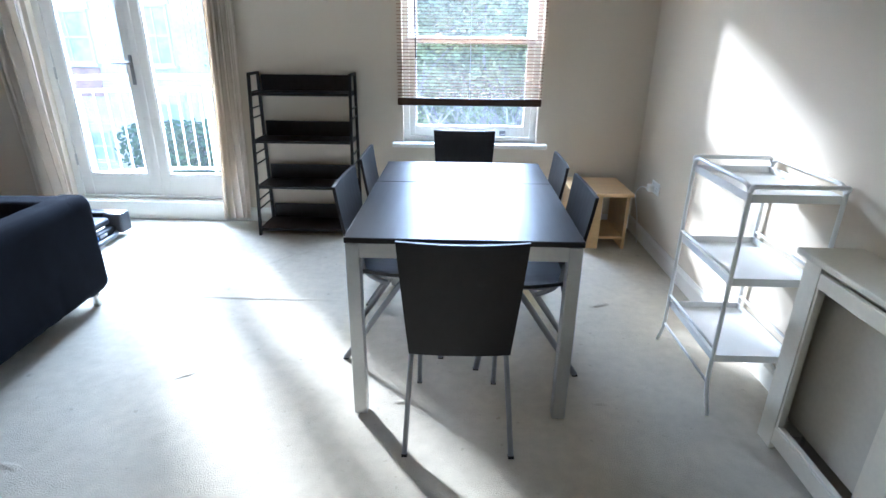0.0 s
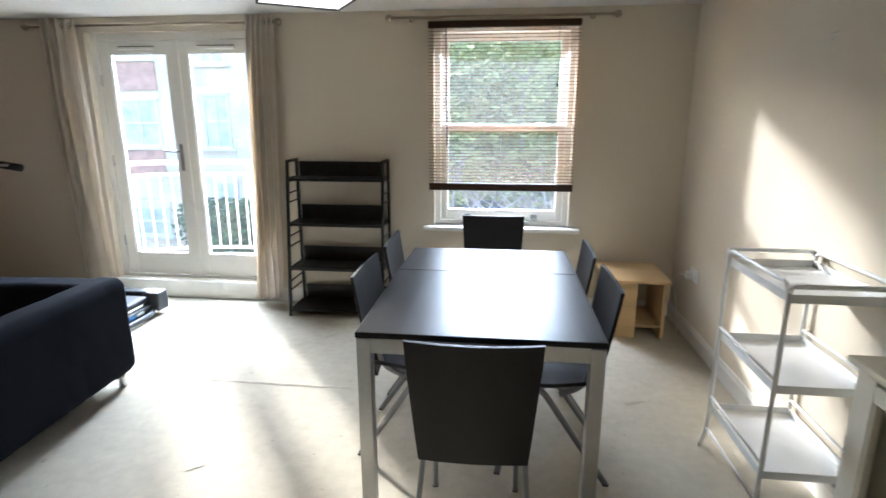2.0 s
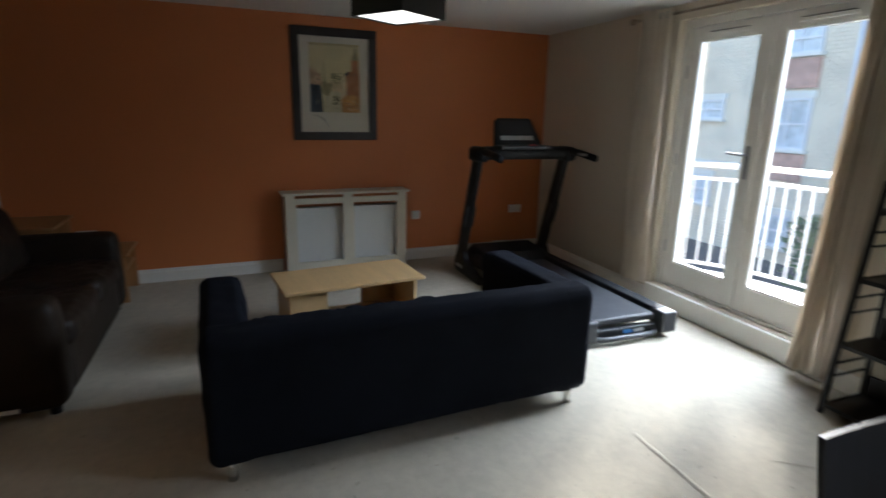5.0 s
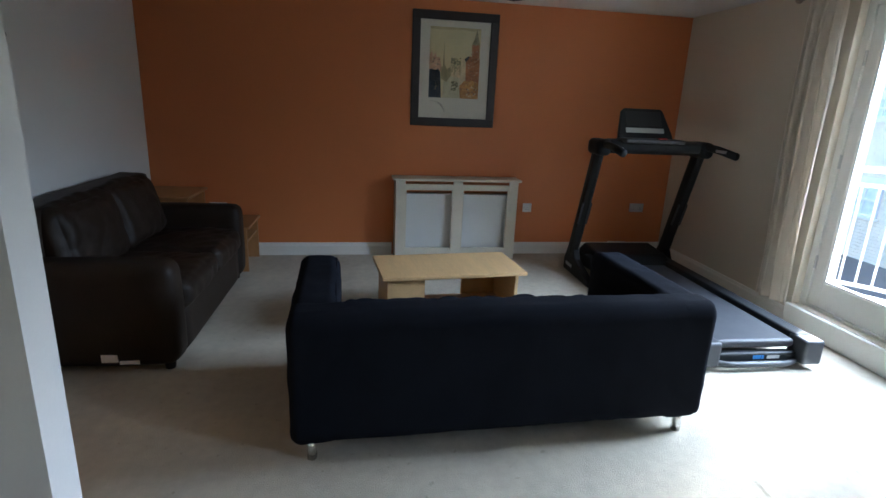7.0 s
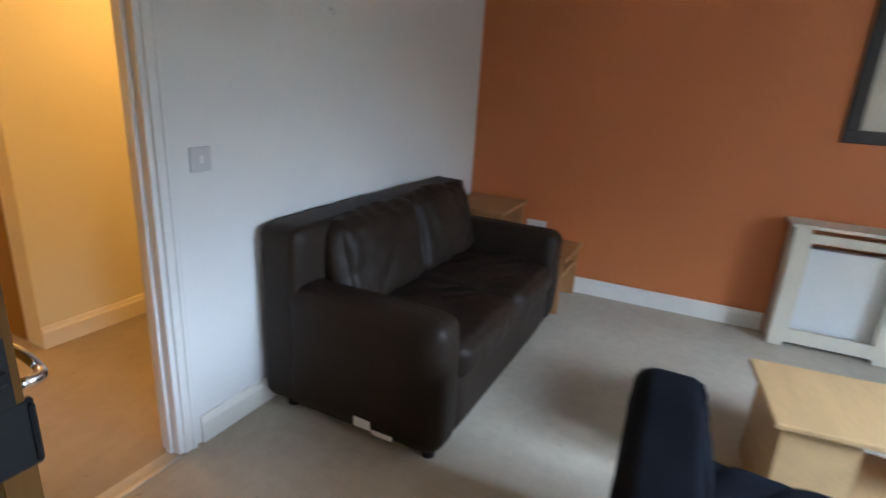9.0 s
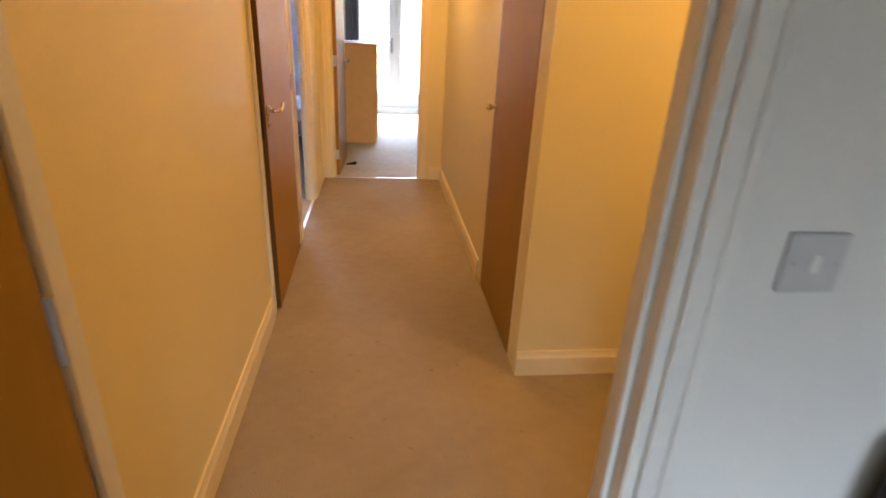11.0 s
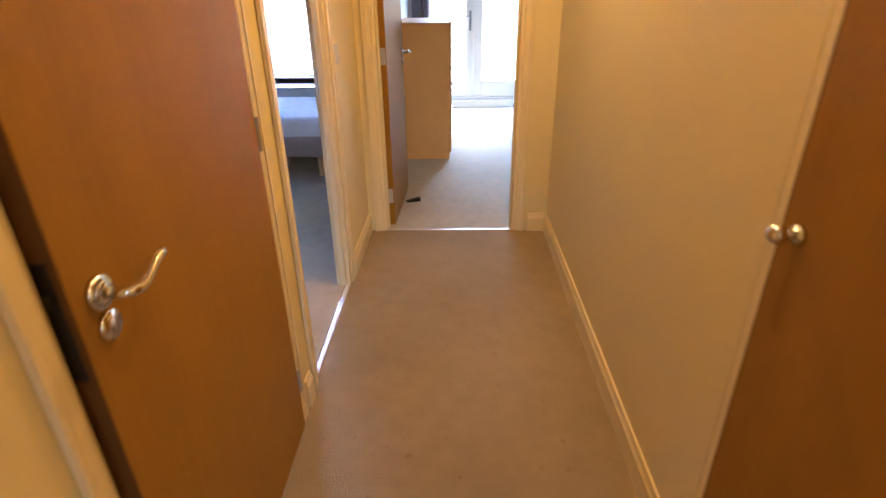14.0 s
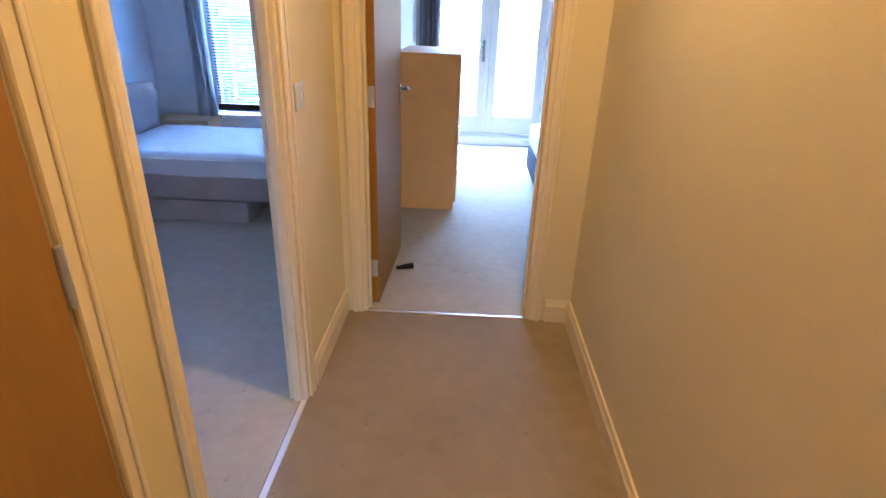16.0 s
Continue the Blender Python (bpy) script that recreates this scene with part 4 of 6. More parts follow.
def radiator_cover(m, w, depth, h, panels, label, enamel):
    """A boxed cover, its back at y=0 on the wall, its front towards -y; x runs from 0 to w."""
    d = thing("radiator_cover", m, label, "radiator cover", "radiator covers")
    f = -depth
    part("top", boxes((-0.025, w + 0.025, f - 0.025, -0.002, h - 0.022, h), bevel=0.005, seg=2), COVER_PAINT, d)
    for x in (0, w - 0.018):
        part("side", boxes((x, x + 0.018, f + 0.02, -0.002, 0.0, h - 0.022)), COVER_PAINT, d)
    st = 0.085
    gap = (w - st * (panels + 1)) / panels
    for i in range(panels + 1):
        x = i * (gap + st)
        part("stile", boxes((x, x + st, f, f + 0.02, 0, h - 0.024), bevel=0.002), COVER_PAINT, d)
    for i in range(panels):
        x = st + i * (gap + st)
        part("upper_rail", boxes((x, x + gap, f + 0.001, f + 0.019, h - 0.105, h - 0.052), bevel=0.002), COVER_PAINT, d)
        part("lower_rail", boxes((x, x + gap, f + 0.001, f + 0.019, 0.03, 0.10), bevel=0.002), COVER_PAINT, d)
        part("bead", boxes((x, x + 0.012, f + 0.003, f + 0.026, 0.10, h - 0.105), (x + gap - 0.012, x + gap, f + 0.003, f + 0.026, 0.10, h - 0.105), (x + 0.012, x + gap - 0.012, f + 0.003, f + 0.026, 0.10, 0.112), bevel=0.002), COVER_PAINT, d)
    r = new("radiator")
    r.parent = d
    tagged(r, "white enamelled panel radiator")
    part("radiator_panel", boxes((st * 0.3, w - st * 0.3, -0.125, -0.06, 0.095, h - 0.15), bevel=0.006, seg=2), enamel, r)
    part("wall_bracket", boxes((w * 0.3, w * 0.3 + 0.03, -0.06, -0.002, 0.2, 0.3), (w * 0.7, w * 0.7 + 0.03, -0.06, -0.002, 0.2, 0.3)), PANEL, r)
    part("pipe", tube((st * 0.8, -0.07, 0.0), (st * 0.8, -0.07, 0.14), 0.008, 10), CHROME, r)
    return d


# Yellowed enamel, also darkened: shade inside the cover is in its colour.
SHADED_PANEL = material("shaded_yellowed_enamel", (0.54, 0.50, 0.41), 0.5, vary=0.08, scale=3, fine=60, bump=0.04, depth=0.001)
PANEL = material("white_enamel", (0.76, 0.77, 0.76), 0.35, vary=0.03, scale=3, fine=60, bump=0.02, depth=0.001)
radiator_cover(pose(EAST, 2.01, 0, 0, 0, -90), 1.06, 0.205, 0.785, 2, "cream painted wooden radiator cover below the hook", SHADED_PANEL)
radiator_cover(pose(west(1.735), 1.735, 0, 0, 0, 91.9), 1.13, 0.195, 0.755, 2, "cream painted wooden radiator cover on the terracotta wall", PANEL)


def side_table():
    d = thing("side_table", pose(1.26, 4.20, 0), "beech laminate side table with an open shelf", "side table")
    part("top", boxes((-0.225, 0.207, -0.26, 0.24, 0.41, 0.432), bevel=0.004, seg=2), BEECH, d)
    part("side_panel", boxes((0.175, 0.195, -0.207, 0.22, 0.0, 0.41)), BEECH, d)
    part("cupboard", boxes((-0.20, -0.18, -0.21, 0.22, 0, 0.41), (-0.02, 0.0, -0.21, 0.22, 0, 0.41), (-0.18, -0.02, -0.21, -0.19, 0, 0.409), (-0.18, -0.02, 0.2, 0.22, 0, 0.409)), BEECH, d)
    part("shelf", boxes((0.0, 0.175, -0.2, 0.2, 0.075, 0.092)), BEECH, d)
    return d


side_table()


def socket(name, m, label, w=0.146, h=0.086, switch=False, plug=False):
    """A plate on a wall; its face looks along -y, its middle is the origin."""
    d = thing(name, m, label, "switch" if switch else "socket")
    mat = SWITCH_GREY if switch else WHITE_PLASTIC
    part("plate", boxes((-w / 2, w / 2, -0.009, 0, -h / 2, h / 2), bevel=0.003, seg=2), mat, d)
    if switch:
        part("rocker", boxes((-0.006, 0.006, -0.013, -0.008, -0.013, 0.013), bevel=0.002), WHITE_PLASTIC, d)
    else:
        for x in ((-0.036, 0.036) if w > 0.1 else (0,)):
            part("rocker", boxes((x - 0.005, x + 0.005, -0.012, -0.008, 0.016, 0.032), bevel=0.001), WHITE_PLASTIC, d)
            part("pin_hole", boxes((x - 0.002, x + 0.002, -0.0096, -0.006, 0.0, 0.008), (x - 0.014, x - 0.007, -0.0096, -0.006, -0.018, -0.013), (x + 0.007, x + 0.014, -0.0096, -0.006, -0.018, -0.013)), BLACK_PLASTIC, d)
    for x in (-w * 0.36, w * 0.36):
        part("screw", tube((x, -0.0105, 0), (x, -0.008, 0), 0.003, 8), SILVER, d)
    return d


socket("wall_socket", pose(EAST, 4.02, 0.463, 0, 0, -90), "white plastic double socket with a white plug in it")
plug = thing("plug_and_cable", pose(EAST - 0.01, 4.055, 0.455, 0, 0, -90), "white plug with a thin white cable hanging to the skirting", "cable")
part("plug", boxes((-0.024, 0.024, -0.040, -0.0, -0.026, 0.024), bevel=0.006, seg=2), WHITE_PLASTIC, plug)
part("flex", sweep(round_path([(0.0, -0.035, -0.005), (-0.01, -0.085, 0.01), (-0.06, -0.105, -0.06), (-0.07, -0.06, -0.22), (-0.06, -0.045, -0.38), (-0.055, -0.04, -0.445)], 0.06, 5), 0.0035, 8), WHITE_PLASTIC, plug, "", True)
socket("wall_socket", pose(west(3.03), 3.03, 0.462, 0, 0, 90), "white plastic single socket on the terracotta wall", 0.086)
socket("wall_socket", pose(west(4.18), 4.18, 0.472, 0, 0, 90), "white plastic double socket behind the treadmill")
socket("wall_socket", pose(west(0.19), 0.19, 0.44, 0, 0, 90), "white plastic double socket above the small table")
socket("light_switch", pose(-2.262, SOUTH, 1.10, 0, 0, 180), "pale grey plastic light switch beside the doorway", 0.086, 0.086, True)
socket("light_switch", pose(HALL_E, -4.10, 1.10, 0, 0, -90), "pale grey plastic light switch in the hallway", 0.086, 0.086, True)


def hook(m, label):
    d = thing("wall_hook", m, label, "hook")
    part("rose", tube((0, 0, 0), (0, -0.006, 0), 0.014, 14), SILVER, d)
    part("hook_arm", sweep(round_path([(0, -0.004, 0.0), (0, -0.035, -0.002), (0, -0.04, -0.035), (0, -0.018, -0.04), (0, -0.016, -0.028)], 0.015, 4), 0.004, 8), SILVER, d, "", True)


hook(pose(EAST, 2.804, 1.84, 0, 0, -90) @ Matrix.Scale(0.6, 4), "small metal hook on the cream wall")
hook(pose(-2.98, SOUTH, 1.675, 0, 0, 180) @ Matrix.Scale(0.6, 4), "small metal hook on the white wall")
SHADE = material("black_lamp_fabric", (0.012, 0.011, 0.010), 0.85, vary=0.15, scale=6, fine=300, bump=0.2, depth=0.001)
DIFFUSER = glow_material("lit_diffuser", (1.0, 0.95, 0.86), 0.4)


def pendant(m, label):
    d = thing("pendant_lamp", m, label, "ceiling lamp", "pendant lamps")
    s, t, h = 0.145, 0.004, 0.21
    part("shade", boxes((-s, s, -s, -s + t, 0, h), (-s, s, s - t, s, 0, h), (-s, -s + t, -s + t, s - t, 0, h), (s - t, s, -s + t, s - t, 0, h), (-s + t, s - t, -s + t, s - t, h - t, h)), SHADE, d, "square black fabric shade")
    part("diffuser", boxes((-s + t, s - t, -s + t, s - t, 0.006, 0.011)), DIFFUSER, d, "lit white diffuser")
    part("stem", tube((0, 0, h), (0, 0, TOP - m.translation.z - 0.02), 0.006, 8), BLACK_METAL, d)
    part("ceiling_rose", tube((0, 0, TOP - m.translation.z - 0.025), (0, 0, TOP - m.translation.z), 0.05, 20), BLACK_METAL, d)
    return d


lamp = pendant(pose(-2.10, 2.08, 1.865, 0, 0, 33), "square black pendant lamp, lit, above the sitting area")
copy_thing(lamp, pose(-0.34, 2.19, 1.885, 0, 0, 33))

# ---- sitting end ----


def soft_box(bm, x0, x1, y0, y1, z0, z1, r, puff=0.0, rough=0.004, seed=0, cuts=10, m=None, swell=(1, 1, 1), folds=0.0):
    """An upholstered block: rounded edges, slightly swollen faces and shallow wrinkles."""
    b = bmesh.new()
    bmesh.ops.create_cube(b, size=2.0)
    bmesh.ops.subdivide_edges(b, edges=b.edges[:], cuts=cuts, use_grid_fill=True)
    h = Vector(((x1 - x0) / 2, (y1 - y0) / 2, (z1 - z0) / 2))
    c = Vector(((x1 + x0) / 2, (y1 + y0) / 2, (z1 + z0) / 2))
    rr = r if isinstance(r, tuple) else (r, r, r)
    rr = [min(rr[i], h[i] * 0.98) for i in range(3)]
    for v in b.verts:
        q = Vector([math.copysign(abs(t) ** 0.8, t) for t in v.co])
        p = Vector((q.x * h.x, q.y * h.y, q.z * h.z))
        inner = Vector([max(-(h[i] - rr[i]), min(h[i] - rr[i], p[i])) for i in range(3)])
        way = Vector([(p[i] - inner[i]) / rr[i] for i in range(3)])
        if way.length > 1e-6:
            way.normalize()
            p = inner + Vector([way[i] * rr[i] for i in range(3)])
            f = Vector([(1 - q[(i + 1) % 3] ** 2) * (1 - q[(i + 2) % 3] ** 2) for i in range(3)])
            p += Vector([way[i] * puff * f[i] * swell[i] for i in range(3)])
            k = p * 5 + Vector((seed * 7.1, seed * 3.3, 0))
            p += way * rough * (noise.noise(k) + 0.6 * noise.noise(k * 2.7))
            if folds:
                along, cross = p.y * 0.55 - p.x * 0.83, p.x * 0.55 + p.y * 0.83
                patch = max(0.0, noise.noise(Vector((p.x * 2.3, p.y * 2.3, p.z * 2.3 + seed))) + 0.35)
                p -= way * folds * patch * (1 - abs(noise.noise(Vector((cross * 10, along * 1.8, p.z * 4 + seed))))) ** 5
        v.co = p + c
    if m is not None:
        bmesh.ops.transform(b, matrix=m, verts=b.verts[:])
    me = bpy.data.meshes.new("soft")
    b.to_mesh(me)
    b.free()
    bm.from_mesh(me)
    bpy.data.meshes.remove(me)
    return bm


def soft(*a, **k):
    return soft_box(bmesh.new(), *a, **k)


def black_sofa():
    d = thing("two_seat_sofa", pose(-2.19, 2.083, 0, 0, 0, 2.8), "two-seat sofa with a loose black cotton cover", "sofa")
    w, x0, x1 = 0.912, -0.415, 0.452
    a = 0.205
    part("backrest", soft(x1 - 0.19, x1, -w + 0.004, w - 0.004, 0.083, 0.645, (0.06, 0.025, 0.07), 0.004, 0.003, 1, 90, folds=0.006), BLACK_FABRIC, d, "", True)
    for s, sd in ((-1, 2), (1, 3)):
        y0, y1 = sorted((s * w, s * (w - a)))
        arm = part("armrest", soft(x0, x1 - 0.008, y0, y1, 0.08, 0.638, (0.03, 0.055, 0.06), 0.002, 0.005, sd, 40, folds=0.004), BLACK_FABRIC, d, "", True)
        for k in (-1, 1):
            seam = [(x, (y0 + y1) / 2 + k * (a / 2 - 0.019), 0.621) for x in (x0 + 0.03, 0.0, x1 - 0.06)]
            part("seam", sweep(seam, 0.0032, 6), BLACK_FABRIC, arm, "", True)
    part("seat_base", soft(x0 + 0.03, x1 - 0.18, -w + a - 0.005, w - a + 0.005, 0.10, 0.275, 0.03, 0.0, 0.003, 4, 8), BLACK_FABRIC, d, "", True)
    part("seat_cushion", soft(x0 + 0.02, x1 - 0.18, -w + a + 0.004, w - a - 0.004, 0.27, 0.40, 0.05, 0.018, 0.008, 5, 120, folds=0.030), BLACK_FABRIC, d, "", True)
    for sx in (x0 + 0.09, x1 - 0.055):
        for sy in (-w + 0.085, w - 0.085):
            part("leg", tube((sx, sy, 0), (sx, sy, 0.105), 0.021, 16), CHROME, d, "short brushed steel leg", True)
    return d


black_sofa()


def brown_sofa():
    d = thing("leather_sofa", pose(-3.30, 0.10, 0), "two-seat sofa in creased dark brown leather", "sofa")
    x0, x1 = -0.82, 0.815
    y0, y1 = -0.42, 0.43
    a = 0.19
    part("backrest", soft(x0 + 0.06, x1, y0, y0 + 0.20, 0.05, 0.83, (0.05, 0.035, 0.045), 0.004, 0.004, 1, 14), LEATHER, d, "", True)
    for s, (p, q) in enumerate(((x0, x0 + a), (x1 - a, x1))):
        part("armrest", soft(p, q, y0 + 0.10, y1, 0.035, 0.595, 0.065, 0.006, 0.004, 5 + s, 14), LEATHER, d, "", True)
    part("seat_base", soft(x0 + a - 0.01, x1 - a + 0.01, y0 + 0.1, y1 - 0.015, 0.035, 0.30, 0.025, 0.0, 0.003, 7, 8), LEATHER, d, "", True)
    mid = (x0 + x1) / 2
    for k, (p, q) in enumerate(((x0 + a, mid), (mid, x1 - a))):
        part("seat_cushion", soft(p + 0.003, q - 0.003, y0 + 0.24, y1 + 0.012, 0.275, 0.44, 0.05, 0.020, 0.010, 9 + k, 56, folds=0.013), LEATHER, d, "", True)
        tilt = Matrix.Translation((0, y0 + 0.22, 0.44)) @ pose(0, 0, 0, 14, 0, 0) @ Matrix.Translation((0, -(y0 + 0.22), -0.44))
        part("back_cushion", soft(p - 0.012, q - 0.004, y0 + 0.18, y0 + 0.36, 0.40, 0.82, (0.06, 0.075, 0.07), 0.030, 0.012, 12 + k, 56, tilt, folds=0.009), LEATHER, d, "", True)
    for sx in (x0 + 0.08, x1 - 0.08):
        for sy in (y0 + 0.10, y1 - 0.07):
            part("foot", tube((sx, sy, 0), (sx, sy, 0.085), 0.026, 12, 0.034), BLACK_WOOD, d, "dark wooden foot")
    part("label_tag", boxes((x1 - 0.002, x1 + 0.004, 0.06, 0.14, 0.075, 0.118), bevel=0.001), WHITE_PLASTIC, d, "white sewn-on label")
    part("label_tag", boxes((x1 - 0.004, x1 + 0.003, 0.145, 0.24, 0.062, 0.082), bevel=0.001), WHITE_PLASTIC, d, "white sewn-on label")
    return d


brown_sofa()


def coffee_table():
    d = thing("coffee_table", pose(-3.134, 2.02, 0, 0, 0, 6.8), "beech laminate coffee table with a lower shelf", "coffee table")
    part("top", boxes((-0.24, 0.24, -0.465, 0.465, 0.38, 0.402), bevel=0.003), BEECH, d)
    part("end_panel", boxes((0.19, 0.21, -0.43, -0.20, 0.0, 0.38)), BEECH, d)
    part("side_panel", boxes((-0.19, 0.19, -0.43, -0.41, 0.0, 0.38)), BEECH, d)
    part("side_panel", boxes((-0.20, 0.20, 0.40, 0.42, 0.0, 0.38)), BEECH, d)
    part("back_panel", boxes((-0.21, -0.19, 0.16, 0.40, 0.0, 0.38)), BEECH, d)
    part("shelf", boxes((-0.19, 0.19, -0.41, 0.40, 0.10, 0.118)), BEECH, d)
    return d


coffee_table()
DARK_OAK = material("brown_oak_laminate", (0.38, 0.19, 0.07), 0.45, vary=0.15, scale=3, fine=30, bump=0.03, depth=0.001, stretch=(0.5, 4, 4))


def end_table(m, w, dp, h, mat, label):
    d = thing("end_table", m, label, "end table", "end tables beside the sofa")
    part("top", boxes((-w / 2, w / 2, -dp / 2, dp / 2, h - 0.022, h), bevel=0.003), mat, d)
    part("side_panel", boxes((-w / 2 + 0.015, -w / 2 + 0.033, -dp / 2 + 0.02, dp / 2 - 0.02, 0, h - 0.022)), mat, d)
    part("side_panel", boxes((w / 2 - 0.033, w / 2 - 0.015, -dp / 2 + 0.02, dp / 2 - 0.02, 0, h - 0.022)), mat, d)
    part("back_panel", boxes((-w / 2 + 0.033, w / 2 - 0.033, -dp / 2 + 0.03, -dp / 2 + 0.045, 0.06, h - 0.022)), mat, d)
    part("shelf", boxes((-w / 2 + 0.033, w / 2 - 0.033, -dp / 2 + 0.045, dp / 2 - 0.03, h * 0.62, h * 0.62 + 0.016)), mat, d)
    return d


end_table(pose(-4.385, -0.09, 0), 0.50, 0.42, 0.625, DARK_OAK, "brown oak end table in the corner by the sofa")
end_table(pose(-4.415, 0.355, 0), 0.48, 0.38, 0.38, DARK_OAK, "low brown oak end table beside the sofa arm")
BELT = material("black_rubber_belt", (0.022, 0.023, 0.027), 0.55, vary=0.1, scale=10, fine=350, bump=0.2, depth=0.001)
BLUE_PRINT = material("blue_print", (0.03, 0.16, 0.42), 0.4, vary=0.1, bump=0.0)
SCREEN = material("black_glass_screen", (0.008, 0.008, 0.010), 0.35, vary=0.1, bump=0.0)
GREY_PLASTIC = material("grey_plastic", (0.038, 0.040, 0.044), 0.5, vary=0.12, scale=6, fine=150, bump=0.1, depth=0.001)


def treadmill():
    """Its belt runs along x, from the motor at -x to the open end at +x."""
    d = thing("treadmill", pose(-3.35, 3.74, 0), "black folding treadmill with console, standing unused", "treadmill")
    x0, x1, w = -0.95, 0.98, 0.43
    part("belt", boxes((x0 + 0.35, x1 - 0.03, -0.26, 0.26, 0.115, 0.168), bevel=0.02, seg=3), BELT, d, "black rubber running belt")
    for s in (-1, 1):
        y0, y1 = sorted((s * 0.268, s * 0.37))
        part("side_rail", boxes((x0 + 0.2, x1 - 0.04, y0, y1, 0.10, 0.195), bevel=0.012, seg=2), BLACK_PLASTIC, d)
        y0, y1 = sorted((s * 0.262, s * 0.385))
        part("end_cap", boxes((x1 - 0.09, x1 + 0.05, y0, y1, 0.04, 0.19), bevel=0.014, seg=2), GREY_PLASTIC, d, "grey plastic end cap")
    part("deck_end", boxes((x1 - 0.06, x1 + 0.0, -0.262, 0.262, 0.045, 0.10), bevel=0.012, seg=2), BLACK_PLASTIC, d)
    rear = part("rear_bar", sweep(round_path([(x1 - 0.03, -0.3, 0.05), (x1 + 0.03, -0.2, 0.045), (x1 + 0.03, 0.2, 0.045), (x1 - 0.03, 0.3, 0.05)], 0.1, 5), 0.018, 10), GREY_PLASTIC, d, "", True)
    part("printed_mark", boxes((x1 - 0.001, x1 + 0.0015, -0.02, 0.03, 0.062, 0.086), (x1 - 0.001, x1 + 0.0015, 0.036, 0.05, 0.062, 0.086)), BLUE_PRINT, d, "blue printed bars")
    part("printed_mark", boxes((x1 - 0.001, x1 + 0.0015, 0.07, 0.15, 0.064, 0.084)), SILVER, d, "grey printed bar")
    hood = prism([(x0 - 0.05, 0.03), (x0 + 0.44, 0.06), (x0 + 0.46, 0.17), (x0 + 0.36, 0.235), (x0 + 0.05, 0.26), (x0 - 0.06, 0.18)], 0.62, "y", 0.018)
    bmesh.ops.translate(hood, vec=(0, -0.31, 0), verts=hood.verts[:])
    part("motor_cover", hood, BLACK_PLASTIC, d)
    part("printed_mark", boxes((x0 + 0.02, x0 + 0.05, -0.08, 0.08, 0.2585, 0.2625)), SILVER, d, "grey printed bar")
    for s in (-1, 1):
        y = s * w
        base = prism([(x0 - 0.02, 0.0), (x0 + 0.55, 0.0), (x0 + 0.55, 0.045), (x0 + 0.22, 0.15), (x0 + 0.16, 0.24), (x0 + 0.05, 0.24), (x0 - 0.02, 0.10)], 0.06, "y", 0.012)
        bmesh.ops.translate(base, vec=(0, y - 0.03, 0), verts=base.verts[:])
        part("base_foot", base, BLACK_PLASTIC, d)
        part("base_stripe", boxes((x0 + 0.04, x0 + 0.18, y + s * 0.0295 - 0.0015, y + s * 0.0295 + 0.0015, 0.055, 0.085)), SILVER, d, "grey printed bar")
        up = sweep([(x0 + 0.10, y, 0.20), (x0 + 0.25, y, 0.665), (x0 + 0.40, y, 1.13)], 0.03, 12, flat=(0.042, 0.068))
        post = part("upright", up, BLACK_METAL, d)
        part("printed_mark", sweep([(x0 + 0.228, y, 0.47), (x0 + 0.292, y, 0.66)], 0.01, 4, flat=(0.0428, 0.008)), GREY_PLASTIC, post, "grey printed lettering bar")
        part("shoulder", soft(x0 + 0.28, x0 + 0.52, y - 0.06, y + 0.06, 1.07, 1.20, 0.045, 0, 0, 0, 6), BLACK_PLASTIC, d, "", True)
        hp = round_path([(x0 + 0.40, y, 1.16), (x0 + 0.60, y, 1.16), (x0 + 0.84, y + s * 0.01, 1.125)], 0.1, 4)
        grip = part("handrail", sweep(hp, 0.02, 10, flat=(0.028, 0.030)), BLACK_PLASTIC, d, "", True)
        part("pulse_grip", boxes((x0 + 0.64, x0 + 0.76, y - 0.0285, y + 0.0285, 1.138, 1.158), bevel=0.004), SILVER, grip, "steel pulse sensor")
    bar = soft(x0 + 0.32, x0 + 0.50, -w, w, 1.09, 1.20, 0.045, 0, 0, 0, 8)
    part("console_bar", bar, BLACK_PLASTIC, d, "", True)
    part("console_tray", boxes((x0 + 0.37, x0 + 0.56, -0.29, 0.20, 1.18, 1.213), bevel=0.012, seg=2), GREY_PLASTIC, d)
    tilt = Matrix.Translation((x0 + 0.40, -0.06, 1.20)) @ pose(0, 0, 0, 0, -28, 0)
    bm = bmesh.new()
    outline = [(-0.225, 0.0), (0.235, 0.0), (0.225, 0.06), (0.175, 0.24), (0.155, 0.262), (-0.155, 0.262), (-0.178, 0.24), (-0.22, 0.06)]
    panel = prism(outline, 0.036, "x", 0.008)
    bmesh.ops.transform(panel, matrix=tilt @ Matrix.Translation((-0.018, 0, 0)), verts=panel.verts[:])
    bm.free()
    bm = panel
    con = part("console", bm, BLACK_PLASTIC, d)
    bm = bmesh.new()
    add_box(bm, 0.0175, 0.0195, -0.15, 0.15, 0.11, 0.235, m=tilt)
    part("screen", bm, SCREEN, con, "dark glossy screen")
    bm = bmesh.new()
    add_box(bm, 0.0175, 0.0215, -0.16, 0.16, 0.05, 0.09, m=tilt)
    part("button_strip", bm, SILVER, con, "grey button strip")
    bm = bmesh.new()
    add_box(bm, x0 + 0.53, x0 + 0.557, -0.02, 0.045, 1.214, 1.224, bevel=0.003)
    part("safety_key", bm, RED, d, "red safety key")
    return d


RED = material("red_plastic", (0.45, 0.03, 0.02), 0.4, vary=0.1, bump=0.0)
treadmill()

